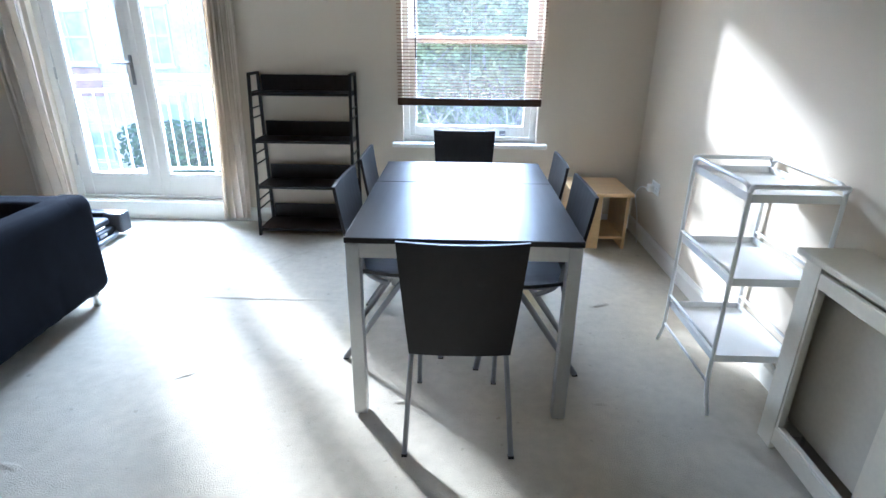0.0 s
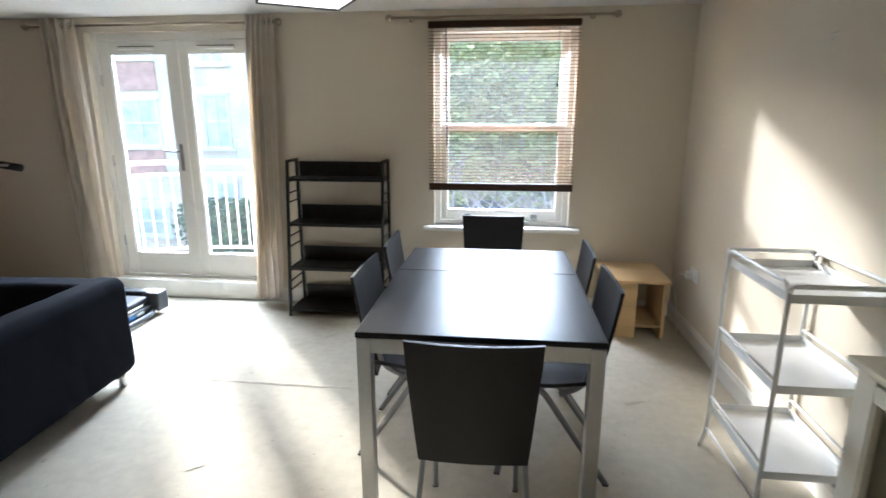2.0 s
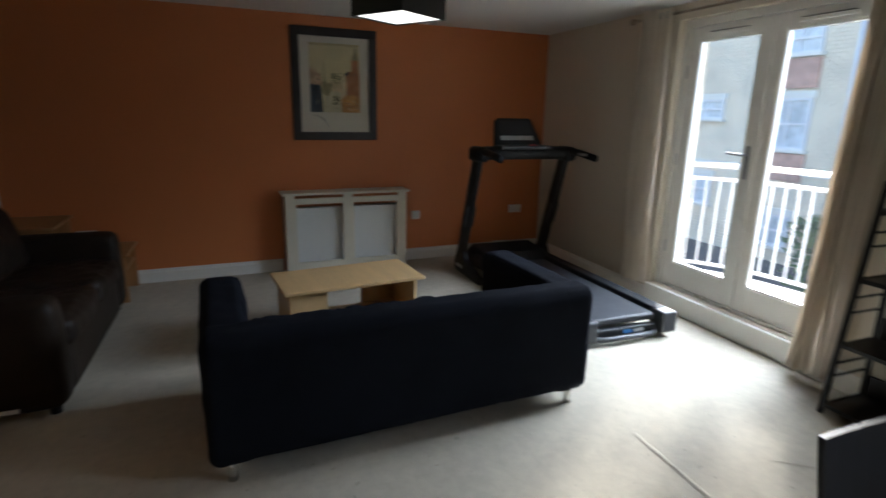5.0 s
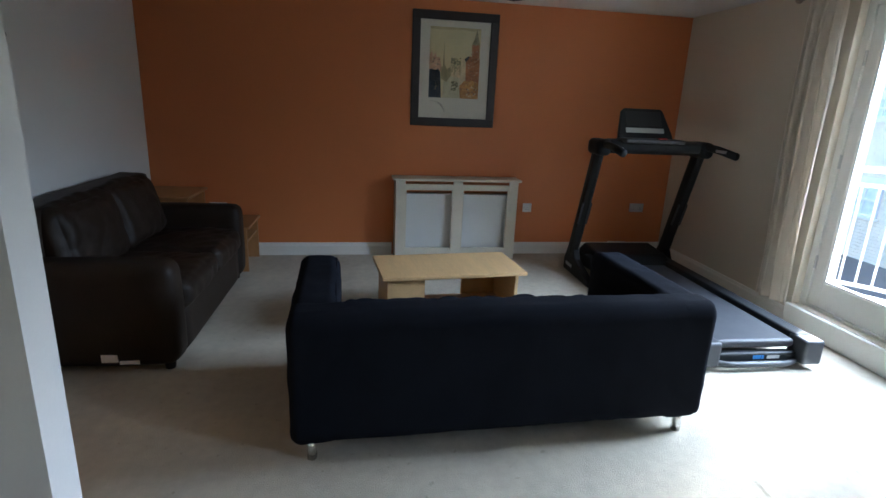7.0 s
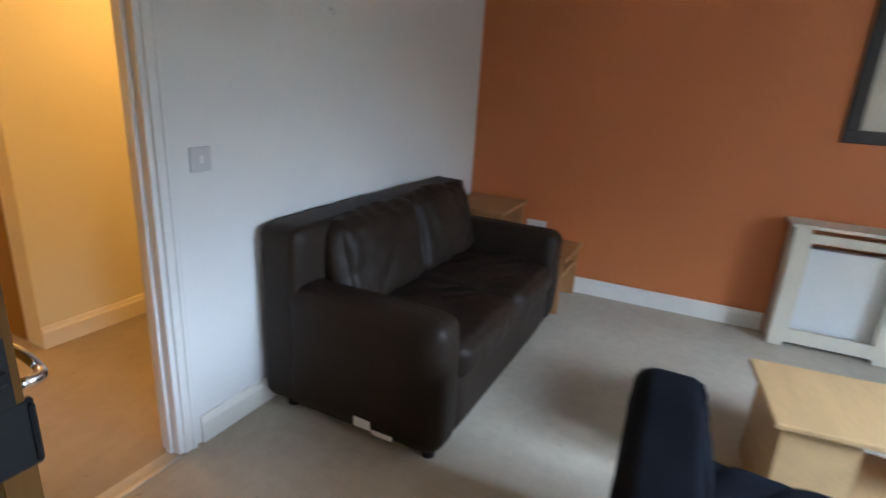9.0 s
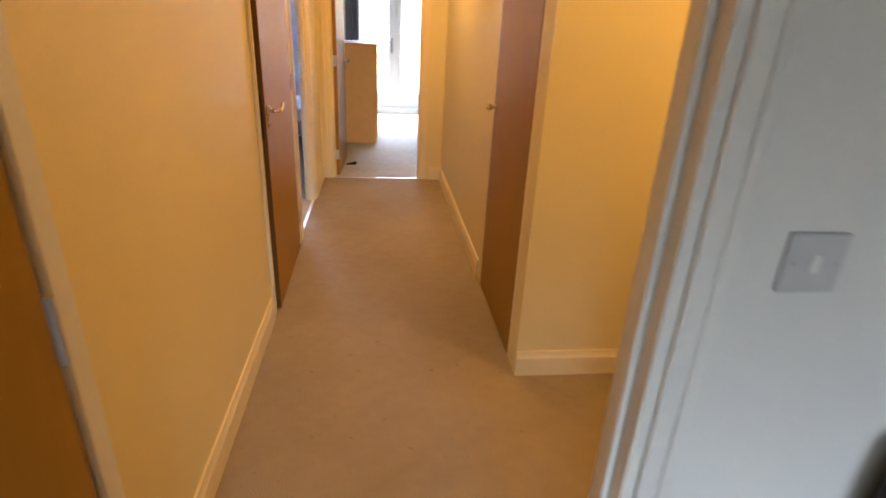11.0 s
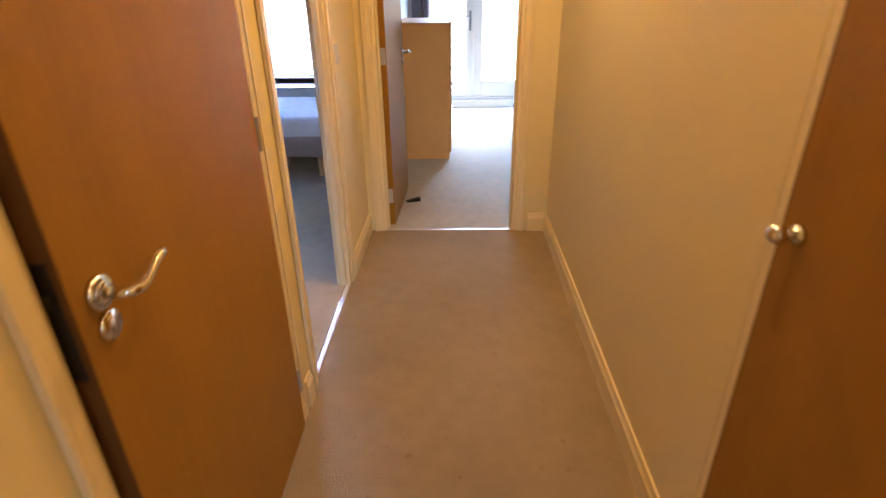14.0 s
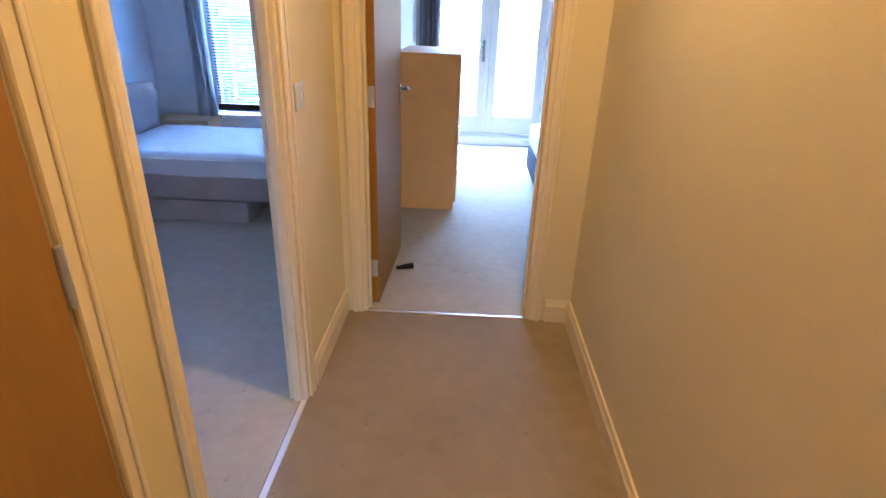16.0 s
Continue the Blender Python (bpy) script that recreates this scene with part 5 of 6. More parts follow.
FRAME_WOOD = material("charcoal_picture_frame", (0.030, 0.026, 0.028), 0.5, vary=0.25, scale=8, fine=60, bump=0.15, depth=0.001)
PAPER = material("cream_print_paper", (0.60, 0.58, 0.50), 0.7, vary=0.04, scale=6, fine=80, bump=0.02, depth=0.0005)
P_SKY = material("print_sky", (0.58, 0.52, 0.30), 0.7, vary=0.1, scale=5, fine=30, bump=0)
P_BRICK = material("print_brick", (0.34, 0.14, 0.06), 0.7, vary=0.35, scale=14, fine=60, bump=0)
P_PALE = material("print_pale_house", (0.55, 0.44, 0.27), 0.7, vary=0.35, scale=16, fine=60, bump=0)
P_DARK = material("print_dark_house", (0.06, 0.06, 0.065), 0.7, vary=0.5, scale=16, fine=60, bump=0)
P_TREE = material("print_tree", (0.15, 0.15, 0.085), 0.7, vary=0.5, scale=20, fine=60, bump=0)
P_BLUE = material("print_blue_shadow", (0.035, 0.055, 0.085), 0.7, vary=0.6, scale=18, fine=60, bump=0)
P_ROSE = material("print_rose_house", (0.46, 0.30, 0.20), 0.7, vary=0.35, scale=16, fine=60, bump=0)
P_POND = material("print_pond", (0.50, 0.48, 0.32), 0.7, vary=0.2, scale=12, fine=40, bump=0)
P_OLIVE = material("print_olive", (0.28, 0.25, 0.14), 0.7, vary=0.4, scale=18, fine=60, bump=0)
P_CREAM = material("print_cream_wall", (0.56, 0.48, 0.31), 0.7, vary=0.25, scale=16, fine=60, bump=0)
P_AMBER = material("print_amber_bank", (0.40, 0.20, 0.06), 0.7, vary=0.5, scale=22, fine=60, bump=0)
P_GOLD = material("print_gold", (0.55, 0.33, 0.10), 0.7, vary=0.3, scale=22, fine=60, bump=0)
P_NIGHT = material("print_dark_blue", (0.014, 0.026, 0.050), 0.7, vary=0.4, scale=22, fine=60, bump=0)
P_WATER = material("print_water", (0.42, 0.37, 0.21), 0.7, vary=0.25, scale=12, fine=40, bump=0)


def flat_shape(outline, t=0.0006):
    """A flat printed shape in its own metres: x to one side, z up, printed on the face towards -y."""
    return prism(outline, -t, "y")


def framed_picture():
    d = thing("framed_picture", pose(west(2.247), 2.247, 1.69, 0, 0, 91.9), "framed print of an old canal town, charcoal frame", "picture")
    w, h, f = 0.382, 0.482, 0.072
    rows = []
    for a in ((-w, w, -h, -h + f), (-w, w, h - f, h), (-w, -w + f, -h + f, h - f), (w - f, w, -h + f, h - f)):
        rows.append((a[0], a[1], -0.028, -0.002, a[2], a[3]))
    part("frame", boxes(*rows, bevel=0.004), FRAME_WOOD, d)
    part("mount", boxes((-w + f - 0.004, w - f + 0.004, -0.012, -0.004, -h + f - 0.004, h - f + 0.004)), PAPER, d, "cream paper mount")
    pr = part("print", boxes((-0.225, 0.225, -0.0135, -0.012, -0.235, 0.355)), P_SKY, d, "sepia printed view")
    y = -0.0135

    def ink(outline, mat, k):
        bm = flat_shape(outline, 0.0004 * k)
        bmesh.ops.translate(bm, vec=(0, y, 0), verts=bm.verts[:])
        part("printed_shape", bm, mat, pr)

    ink([(-0.225, 0.335), (-0.12, 0.33), (0.05, 0.34), (0.15, 0.33), (0.225, 0.34), (0.225, 0.355), (-0.225, 0.355)], P_WATER, 0.6)
    ink([(-0.10, -0.235), (0.09, -0.235), (0.075, -0.12), (0.05, -0.04), (-0.09, -0.04)], P_POND, 1)
    ink([(-0.225, -0.01), (-0.225, 0.12), (-0.205, 0.155), (-0.195, 0.10), (-0.175, 0.15), (-0.16, 0.10), (-0.135, 0.11), (-0.12, 0.04), (-0.11, -0.01)], P_ROSE, 1.2)
    ink([(-0.104, -0.02), (-0.102, 0.10), (-0.098, 0.235), (-0.094, 0.10), (-0.088, -0.02)], P_TREE, 1.4)
    ink([(-0.12, -0.07), (-0.12, 0.02), (-0.085, 0.045), (-0.07, 0.01), (-0.035, 0.03), (-0.03, -0.04), (-0.07, -0.10)], P_OLIVE, 1.5)
    ink([(-0.03, -0.05), (-0.025, 0.04), (0.0, 0.02), (0.03, 0.045), (0.06, 0.0), (0.06, -0.06)], P_PALE, 1.5)
    ink([(0.05, -0.12), (0.06, 0.07), (0.075, 0.105), (0.10, 0.10), (0.11, -0.12)], P_CREAM, 1.8)
    ink([(0.105, -0.235), (0.10, 0.09), (0.13, 0.125), (0.15, 0.12), (0.15, 0.225), (0.215, 0.22), (0.218, 0.12), (0.225, 0.10), (0.225, -0.235)], P_BRICK, 2.0)
    ink([(0.145, 0.22), (0.165, 0.26), (0.19, 0.355), (0.203, 0.28), (0.22, 0.22)], P_OLIVE, 2.3)
    ink([(0.085, 0.10), (0.128, 0.13), (0.128, 0.108), (0.10, 0.075)], P_DARK, 2.4)
    ink([(0.06, -0.235), (0.05, -0.13), (0.09, -0.085), (0.16, -0.075), (0.225, -0.10), (0.225, -0.235)], P_AMBER, 2.5)
    ink([(-0.225, -0.235), (-0.225, 0.0), (-0.20, 0.01), (-0.17, -0.005), (-0.15, 0.012), (-0.125, -0.02), (-0.112, -0.235)], P_BLUE, 2.8)
    rnd = random.Random(31)

    def dabs(count, box, size, mat, k):
        """A scatter of small brush marks in one colour, within box (x0, x1, z0, z1)."""
        bm = bmesh.new()
        for _ in range(count):
            cx, cz, q = rnd.uniform(box[0], box[1]), rnd.uniform(box[2], box[3]), size * rnd.uniform(0.4, 1.0)
            ring = []
            for j in range(7):
                w = j * 2 * math.pi / 7
                ring.append(bm.verts.new((cx + q * math.cos(w) * rnd.uniform(0.6, 1.2), y - 0.0004 * k, cz + q * math.sin(w) * rnd.uniform(0.6, 1.3))))
            bm.faces.new(ring[::-1])
        part("printed_shape", bm, mat, pr)

    dabs(44, (-0.03, 0.05, 0.035, 0.105), 0.0096, P_TREE, 3.0)
    dabs(44, (-0.06, 0.055, -0.03, 0.035), 0.0090, P_OLIVE, 3.1)
    dabs(30, (-0.025, 0.035, -0.18, -0.09), 0.0102, P_TREE, 3.0)
    dabs(8, (-0.005, 0.02, -0.07, -0.02), 0.009, P_CREAM, 3.3)
    dabs(26, (-0.215, -0.12, -0.01, 0.10), 0.0060, P_DARK, 3.2)
    dabs(10, (-0.215, -0.14, 0.02, 0.09), 0.008, P_CREAM, 3.3)
    dabs(22, (0.12, 0.215, -0.05, 0.18), 0.008, P_ROSE, 3.2)
    dabs(12, (0.14, 0.21, -0.06, 0.16), 0.006, P_DARK, 3.4)
    dabs(26, (0.075, 0.215, -0.16, -0.09), 0.0078, P_GOLD, 3.3)
    dabs(22, (0.065, 0.215, -0.225, -0.15), 0.0072, P_DARK, 3.5)
    dabs(14, (0.11, 0.215, -0.225, -0.13), 0.007, P_CREAM, 3.7)
    dabs(14, (-0.21, -0.125, -0.22, -0.03), 0.0072, P_NIGHT, 3.3)
    dabs(4, (-0.168, -0.155, -0.16, -0.10), 0.006, P_CREAM, 3.6)
    for k, (a, b, c) in enumerate(((-0.20, -0.262, 0.10), (-0.15, -0.28, 0.06), (-0.12, -0.30, 0.035), (-0.105, -0.315, 0.03), (-0.10, -0.33, 0.025))):
        bm = sweep([(a, -0.0125, b), (a + c * 0.5, -0.0125, b - 0.008), (a + c, -0.0125, b - 0.03)], 0.0018, 4)
        part("pen_mark", bm, P_DARK, d, "dark pen stroke")
    pane = part("glazing", boxes((-w + f, w - f, -0.0185, -0.0170, -h + f, h - f)), PICTURE_GLASS, d, "clear picture glass")
    pane.visible_shadow = False
    return d


framed_picture()

# ---- hallway lamps ----
WARM = (1.0, 0.495, 0.12)
BULB = glow_material("warm_bulb", (1.0, 0.78, 0.48), 1.2)


def downlight(x, y, watts):
    d = thing("downlight", pose(x, y, TOP), "small round recessed ceiling downlight, lit warm", "ceiling light", "hallway downlights")
    ring = bmesh.new()
    sweep([(0.042 * math.cos(t), 0.042 * math.sin(t), -0.003) for t in [i * math.pi / 12 for i in range(24)]], 0.006, 8, True, bm=ring)
    part("trim_ring", ring, CHROME, d, "", True)
    part("bulb", tube((0, 0, -0.004), (0, 0, 0.0), 0.036, 24), BULB, d, "warm lit bulb face")
    ob = new("downlight_lamp", bpy.data.lights.new("downlight_lamp", "AREA"))
    ob.data.shape, ob.data.size, ob.data.energy, ob.data.color = "DISK", 0.09, watts, WARM
    ob.matrix_world = look((x, y, TOP - 0.012), (x, y, 0))
    return d


for x, y, watts in ((-1.72, -1.05, 0.2), (-2.9, -1.0, 1.25), (-1.85, -2.4, 0.6), (-1.98, -3.6, 1.9)):
    downlight(x, y, watts)

# ---- bedrooms ----
structure("trim_bedroom_step", boxes((CD0 - 0.03, CD1 + 0.03, C_SOUTH - 0.02, C_SOUTH + 0.03, 0.0, 0.085), bevel=0.006), GLOSS, "white gloss painted step below the French doors", "step")
french_doors("door_bedroom_balcony", pose(CD1, C_SOUTH - 0.04, 0, 0, 0, 180), CD1 - CD0, 0.10, 2.12, "white painted glazed bedroom French doors, shut", 1.05)
GREY_CURTAIN = material("grey_curtain_cotton", (0.26, 0.24, 0.25), 0.9, vary=0.12, scale=5, fine=350, bump=0.3, depth=0.001, spec=0.15)
curtain(pose(-1.40, C_SOUTH + 0.09, 0), 0.20, 0.20, 0.0, 0.05, 2.2, 4, "grey curtain drawn open beside the bedroom doors", GREY_CURTAIN, 8)
curtain_rod(-2.75, -1.20, C_SOUTH + 0.09, 2.16, None, C_SOUTH, -1)


CHEST = material("golden_beech_veneer", (0.74, 0.43, 0.14), 0.45, vary=0.05, scale=2.5, fine=30, bump=0.03, depth=0.001, stretch=(4, 0.5, 4))


def chest_of_drawers():
    d = thing("chest_of_drawers", pose(-1.445, -6.56, 0), "tall beech veneer chest of drawers", "chest of drawers")
    w, h = 0.40, 1.11
    part("body", boxes((-0.205, 0.215, -w, w, 0.0, h - 0.02), bevel=0.002), CHEST, d)
    part("top", boxes((-0.222, 0.217, -w - 0.004, w + 0.004, h - 0.02, h), bevel=0.002), CHEST, d)
    for k in range(6):
        z = 0.06 + k * 0.172
        dr = part("drawer", boxes((-0.222, -0.206, -w + 0.004, w - 0.004, z, z + 0.164), bevel=0.002), CHEST, d)
        part("pull", boxes((-0.232, -0.222, -0.05, 0.05, z + 0.14, z + 0.15)), SILVER, dr)
    return d


chest_of_drawers()
sash_window("window_small_bedroom", pose(BW1, B_SOUTH - 0.06, 0, 0, 0, 180), BW1 - BW0, 0.50, 2.05, "white painted sash window of the small bedroom")
structure("trim_small_bedroom_sill", boxes((BW0 - 0.05, BW1 + 0.05, B_SOUTH - 0.06, B_SOUTH + 0.03, 0.47, 0.50), bevel=0.006), GLOSS, "white gloss painted sill", "window sill")
venetian_blind(pose(BW1 + 0.02, B_SOUTH + 0.025, 0, 0, 0, 180), BW1 - BW0 + 0.04, 0.53, 2.09, DARK_SLAT, "dark slatted venetian blind drawn down, sky blue in its colour", tilt=-24, wand=False)
LILAC = material("pale_curtain_cotton", (0.62, 0.60, 0.60), 0.9, vary=0.1, scale=5, fine=350, bump=0.3, depth=0.001, spec=0.15)
let_light_through(LILAC, 0.5, (0.75, 0.74, 0.75))
curtain(pose(0.42, B_SOUTH + 0.08, 0), 0.15, 0.15, 0.0, 0.3, 2.2, 3, "pale curtain drawn open beside the small window", LILAC, 9)
MATTRESS = material("white_quilted_cotton", (0.74, 0.74, 0.73), 0.85, vary=0.06, scale=9, fine=120, bump=0.5, depth=0.004)
BED_FABRIC = material("taupe_bed_fabric", (0.42, 0.36, 0.32), 0.9, vary=0.1, scale=6, fine=350, bump=0.3, depth=0.001)


def bed():
    d = thing("single_bed", pose(-0.13, -6.14, 0), "taupe upholstered single bed with a bare white mattress", "bed")
    hx, hy = 0.90, 0.48
    part("side_rail", soft(-hx, hx, hy - 0.05, hy, 0.165, 0.335, 0.02, 0, 0.002, 1, 8), BED_FABRIC, d, "", True)
    part("side_rail", soft(-hx, hx, -hy, -hy + 0.05, 0.165, 0.335, 0.02, 0, 0.002, 2, 8), BED_FABRIC, d, "", True)
    part("foot_rail", soft(-hx, -hx + 0.05, -hy + 0.05, hy - 0.05, 0.165, 0.335, 0.02, 0, 0.002, 3, 8), BED_FABRIC, d, "", True)
    part("headboard", soft(hx - 0.02, hx + 0.07, -hy - 0.02, hy + 0.02, 0.05, 0.80, 0.045, 0.008, 0.003, 4, 10), BED_FABRIC, d, "", True)
    part("slat_base", boxes((-hx + 0.05, hx - 0.03, -hy + 0.05, hy - 0.05, 0.24, 0.27)), BEECH, d)
    mt = part("mattress", soft(-hx + 0.02, hx - 0.025, -hy + 0.015, hy - 0.012, 0.275, 0.47, 0.045, 0.008, 0.005, 5, 20), MATTRESS, d, "", True)
    for z in (0.315, 0.435):
        ring = [(-hx + 0.05, hy - 0.008, z), (hx - 0.06, hy - 0.008, z)]
        part("piping", sweep(ring, 0.006, 6), MATTRESS, mt)
    for sx in (-hx + 0.40, hx - 0.12):
        for sy in (-hy + 0.07, hy - 0.07):
            part("leg", boxes((sx - 0.03, sx + 0.03, sy - 0.03, sy + 0.03, 0, 0.17), bevel=0.004), BEECH, d, "grey wooden leg")
    return d


bed()
box = thing("underbed_drawer", pose(0.13, -5.78, 0), "taupe storage box pushed under the bed", "storage box")
part("body", boxes((-0.40, 0.36, -0.30, 0.08, 0.0, 0.15), bevel=0.006), BED_FABRIC, box)
part("front", boxes((-0.405, 0.365, 0.08, 0.096, 0.004, 0.152), bevel=0.004), BED_FABRIC, box)


def double_bed():
    d = thing("double_bed", pose(-3.23, -6.62, 0), "double divan bed with dark base and white mattress", "bed")
    part("base", soft(-0.93, 0.93, -0.70, 0.70, 0.07, 0.27, 0.03, 0, 0.002, 21, 8), DIVAN, d, "dark blue-grey divan base", True)
    part("mattress", soft(-0.925, 0.925, -0.695, 0.695, 0.275, 0.48, 0.05, 0.008, 0.004, 22, 14), MATTRESS, d, "", True)
    for sx in (-0.84, 0.84):
        for sy in (-0.62, 0.62):
            castor = tube((sx, sy - 0.014, 0.027), (sx, sy + 0.014, 0.027), 0.026, 14)
            add_tube(castor, (sx, sy, 0.03), (sx, sy, 0.08), 0.008, 8)
            part("castor", castor, BLACK_PLASTIC, d, "black castor")
    return d


DIVAN = material("dark_divan_fabric", (0.05, 0.06, 0.08), 0.9, vary=0.1, scale=6, fine=350, bump=0.3, depth=0.001)
double_bed()


def bedside():
    d = thing("bedside_table", pose(0.66, -6.82, 0), "pale wood bedside table in the corner", "bedside table")
    part("top", boxes((-0.26, 0.22, -0.15, 0.13, 0.46, 0.485), bevel=0.003), BEECH, d)
    part("body", boxes((-0.24, 0.20, -0.14, 0.11, 0.04, 0.46)), BEECH, d)
    part("drawer", boxes((-0.235, 0.195, 0.11, 0.125, 0.28, 0.45), bevel=0.002), BEECH, d)
    return d


bedside()


# ---- lifted seams and rucks of the worn carpet ----


def ruck(points, half, high, seed):
    """A low uneven ridge in the carpet along the points."""
    rnd = random.Random(seed)
    bm = bmesh.new()
    rows = []
    steps = 36
    for i in range(steps + 1):
        f = i / steps * (len(points) - 1)
        k = min(int(f), len(points) - 2)
        a, b = Vector(points[k]), Vector(points[k + 1])
        p = a.lerp(b, f - k)
        way = (b - a).normalized()
        side = Vector((-way.y, way.x))
        p += side * 0.006 * noise.noise(Vector((i * 0.35, seed, 0)))
        hh = high * (0.45 + rnd.random() * 0.55) * math.sin(math.pi * i / steps) ** 0.4
        row = []
        for u, g in ((-1, 0), (-0.4, 0.8), (0.1, 1), (0.5, 0.6), (1, 0)):
            q = p + side * u * half
            row.append(bm.verts.new((q.x, q.y, 0.0005 + hh * g)))
        rows.append(row)
    for a, b in zip(rows, rows[1:]):
        for k in range(4):
            bm.faces.new((a[k], a[k + 1], b[k + 1], b[k]))
    bmesh.ops.recalc_face_normals(bm, faces=bm.faces[:])
    part("carpet_ruck", bm, CARPET, floor, "lifted carpet seam", True)


for points, half, high, seed in (([(-1.48, 3.07), (-1.0, 3.055), (-0.42, 3.06)], 0.016, 0.009, 1), ([(-1.12, 3.5), (-0.95, 3.72), (-0.72, 3.92)], 0.012, 0.006, 2),
                                 ([(1.0, 3.05), (1.12, 3.1)], 0.02, 0.012, 3), ([(-1.05, 2.25), (-0.97, 2.31)], 0.012, 0.006, 4), ([(-1.42, 1.72), (-1.33, 1.70)], 0.016, 0.007, 5), ([(-0.04, 2.13), (0.02, 2.14)], 0.014, 0.006, 6), ([(0.81, 2.16), (0.88, 2.165)], 0.014, 0.006, 7),
                                 ([(0.84, 3.0), (0.91, 2.98)], 0.012, 0.005, 8), ([(0.62, 1.55), (0.70, 1.50)], 0.012, 0.005, 9), ([(-0.62, 1.32), (-0.52, 1.36)], 0.014, 0.005, 10), ([(1.18, 1.72), (1.22, 1.62)], 0.012, 0.005, 11)):
    ruck(points, half, high, seed)
for m in (pose(LIV[0] + 0.031, -0.395, 0.99), pose(HALL_E + 0.045, B_DOOR[0] + 0.031, 1.0, 0, 0, 90)):
    pl = new("strike_plate", mesh_of("strike_plate", boxes((-0.001, 0.003, -0.012, 0.012, -0.05, 0.05), bevel=0.001), CHROME))
    pl.matrix_basis = m
    tagged(pl, "small metal strike plate in the door lining", "strike plate", "", "structure")

# ---- outdoors ----
GROUND_Z = -2.9
ASPHALT = material("asphalt", (0.055, 0.055, 0.058), 0.9, vary=0.25, scale=0.4, fine=30, bump=0.4, depth=0.01)
BRICK = material("pale_stock_brick", (0.64, 0.56, 0.43), 0.85, vary=0.25, scale=0.8, fine=25, bump=0.4, depth=0.01, spread=0.2)
STONE = material("pale_render", (0.70, 0.67, 0.60), 0.8, vary=0.1, scale=1, fine=20, bump=0.1, depth=0.004)
SLATE = material("slate_roof", (0.10, 0.105, 0.12), 0.7, vary=0.3, scale=1, fine=12, bump=0.3, depth=0.01)
RAILING = material("white_railing_paint", (0.66, 0.66, 0.67), 0.4, vary=0.04, scale=4, fine=60, bump=0.03, depth=0.001)
# Pale diffuse colour stands in for bright sky reflected by the panes.
DARK_GLASS = material("pale_window_glass", (0.50, 0.54, 0.57), 0.15, vary=0.3, scale=1, fine=4, bump=0)
CAR_BLUE = material("blue_car_paint", (0.05, 0.10, 0.22), 0.25, vary=0.05, scale=1, fine=10, bump=0, coat=0.6)
CAR_GREY = material("silver_car_paint", (0.35, 0.36, 0.38), 0.25, metal=0.4, vary=0.05, scale=1, fine=10, bump=0, coat=0.6)
TYRE = material("tyre_rubber", (0.02, 0.02, 0.02), 0.85, vary=0.2, bump=0.1)
LEAF = material("evergreen_leaves", (0.25, 0.265, 0.11), 0.7, vary=0.6, scale=0.9, fine=6, bump=0, spread=0.1)
IVY = material("ivy_leaves", (0.06, 0.11, 0.03), 0.6, vary=0.5, scale=1.5, fine=8, bump=0)
BARK = material("grey_brown_bark", (0.34, 0.30, 0.26), 0.9, vary=0.35, scale=3, fine=30, bump=0.5, depth=0.01)

structure("ground", boxes((-900, 900, -900, 900, GROUND_Z - 0.3, GROUND_Z)), ASPHALT, "grey asphalt yard and street", "ground")
# the storeys below and the outer skin of this building
structure("wall_lower_storey", boxes((-5.05, 1.935, -8.67, 4.78, GROUND_Z, -0.13)), BRICK, "pale brick lower storey", "wall")
structure("roof", boxes((-5.2, 2.1, -8.9, 4.9, TOP + 0.125, TOP + 0.32)), SLATE, "flat slate grey roof", "roof")


def balcony(name, cx, y0, way, hw, depth, label):
    """A bowed balcony with a white railing; way is +1 towards +y."""
    d = thing(name, pose(cx, y0, 0, 0, 0, 0 if way > 0 else 180), label, "balcony")
    n = 22
    pts = [(hw * math.cos(math.pi * i / n), depth * math.sin(math.pi * i / n) ** 0.75) for i in range(n + 1)][::-1]
    outline = [(x * 1.04, y * 1.05) for x, y in pts]
    slab = prism(outline, 0.12, "z")
    bmesh.ops.translate(slab, vec=(0, 0, -0.02), verts=slab.verts[:])
    part("slab", slab, STONE, d, "pale concrete slab")
    for z, r in ((1.07, 0.024), (0.95, 0.016), (0.17, 0.016)):
        part("rail", sweep([(x, y, z) for x, y in pts], r, 8), RAILING, d, "", True)
    # balusters at even steps along the rail
    seg, run = [], 0.0
    for a, b in zip(pts, pts[1:]):
        seg.append((run, a, b))
        run += math.dist(a, b)
    bar = mesh_of("baluster", tube((0, 0, 0.17), (0, 0, 0.95), 0.009, 8), RAILING)
    s = 0.05
    while s < run:
        r0, a, b = [q for q in seg if q[0] <= s][-1]
        f = (s - r0) / max(1e-6, math.dist(a, b))
        ob = new("baluster", bar)
        ob.parent = d
        ob.matrix_basis = pose(a[0] + (b[0] - a[0]) * f, a[1] + (b[1] - a[1]) * f, 0)
        s += 0.105
    for i in (2, n // 2, n - 2):
        part("post", tube((*pts[i], 0.06), (*pts[i], 1.07), 0.02, 10), RAILING, d, "", True)
    return d


balcony("balcony", -2.28, 4.79, 1, 1.25, 0.82, "bowed balcony with a white painted steel railing")
balcony("balcony", -1.92, -8.68, -1, 1.1, 0.75, "bowed balcony with a white painted steel railing")


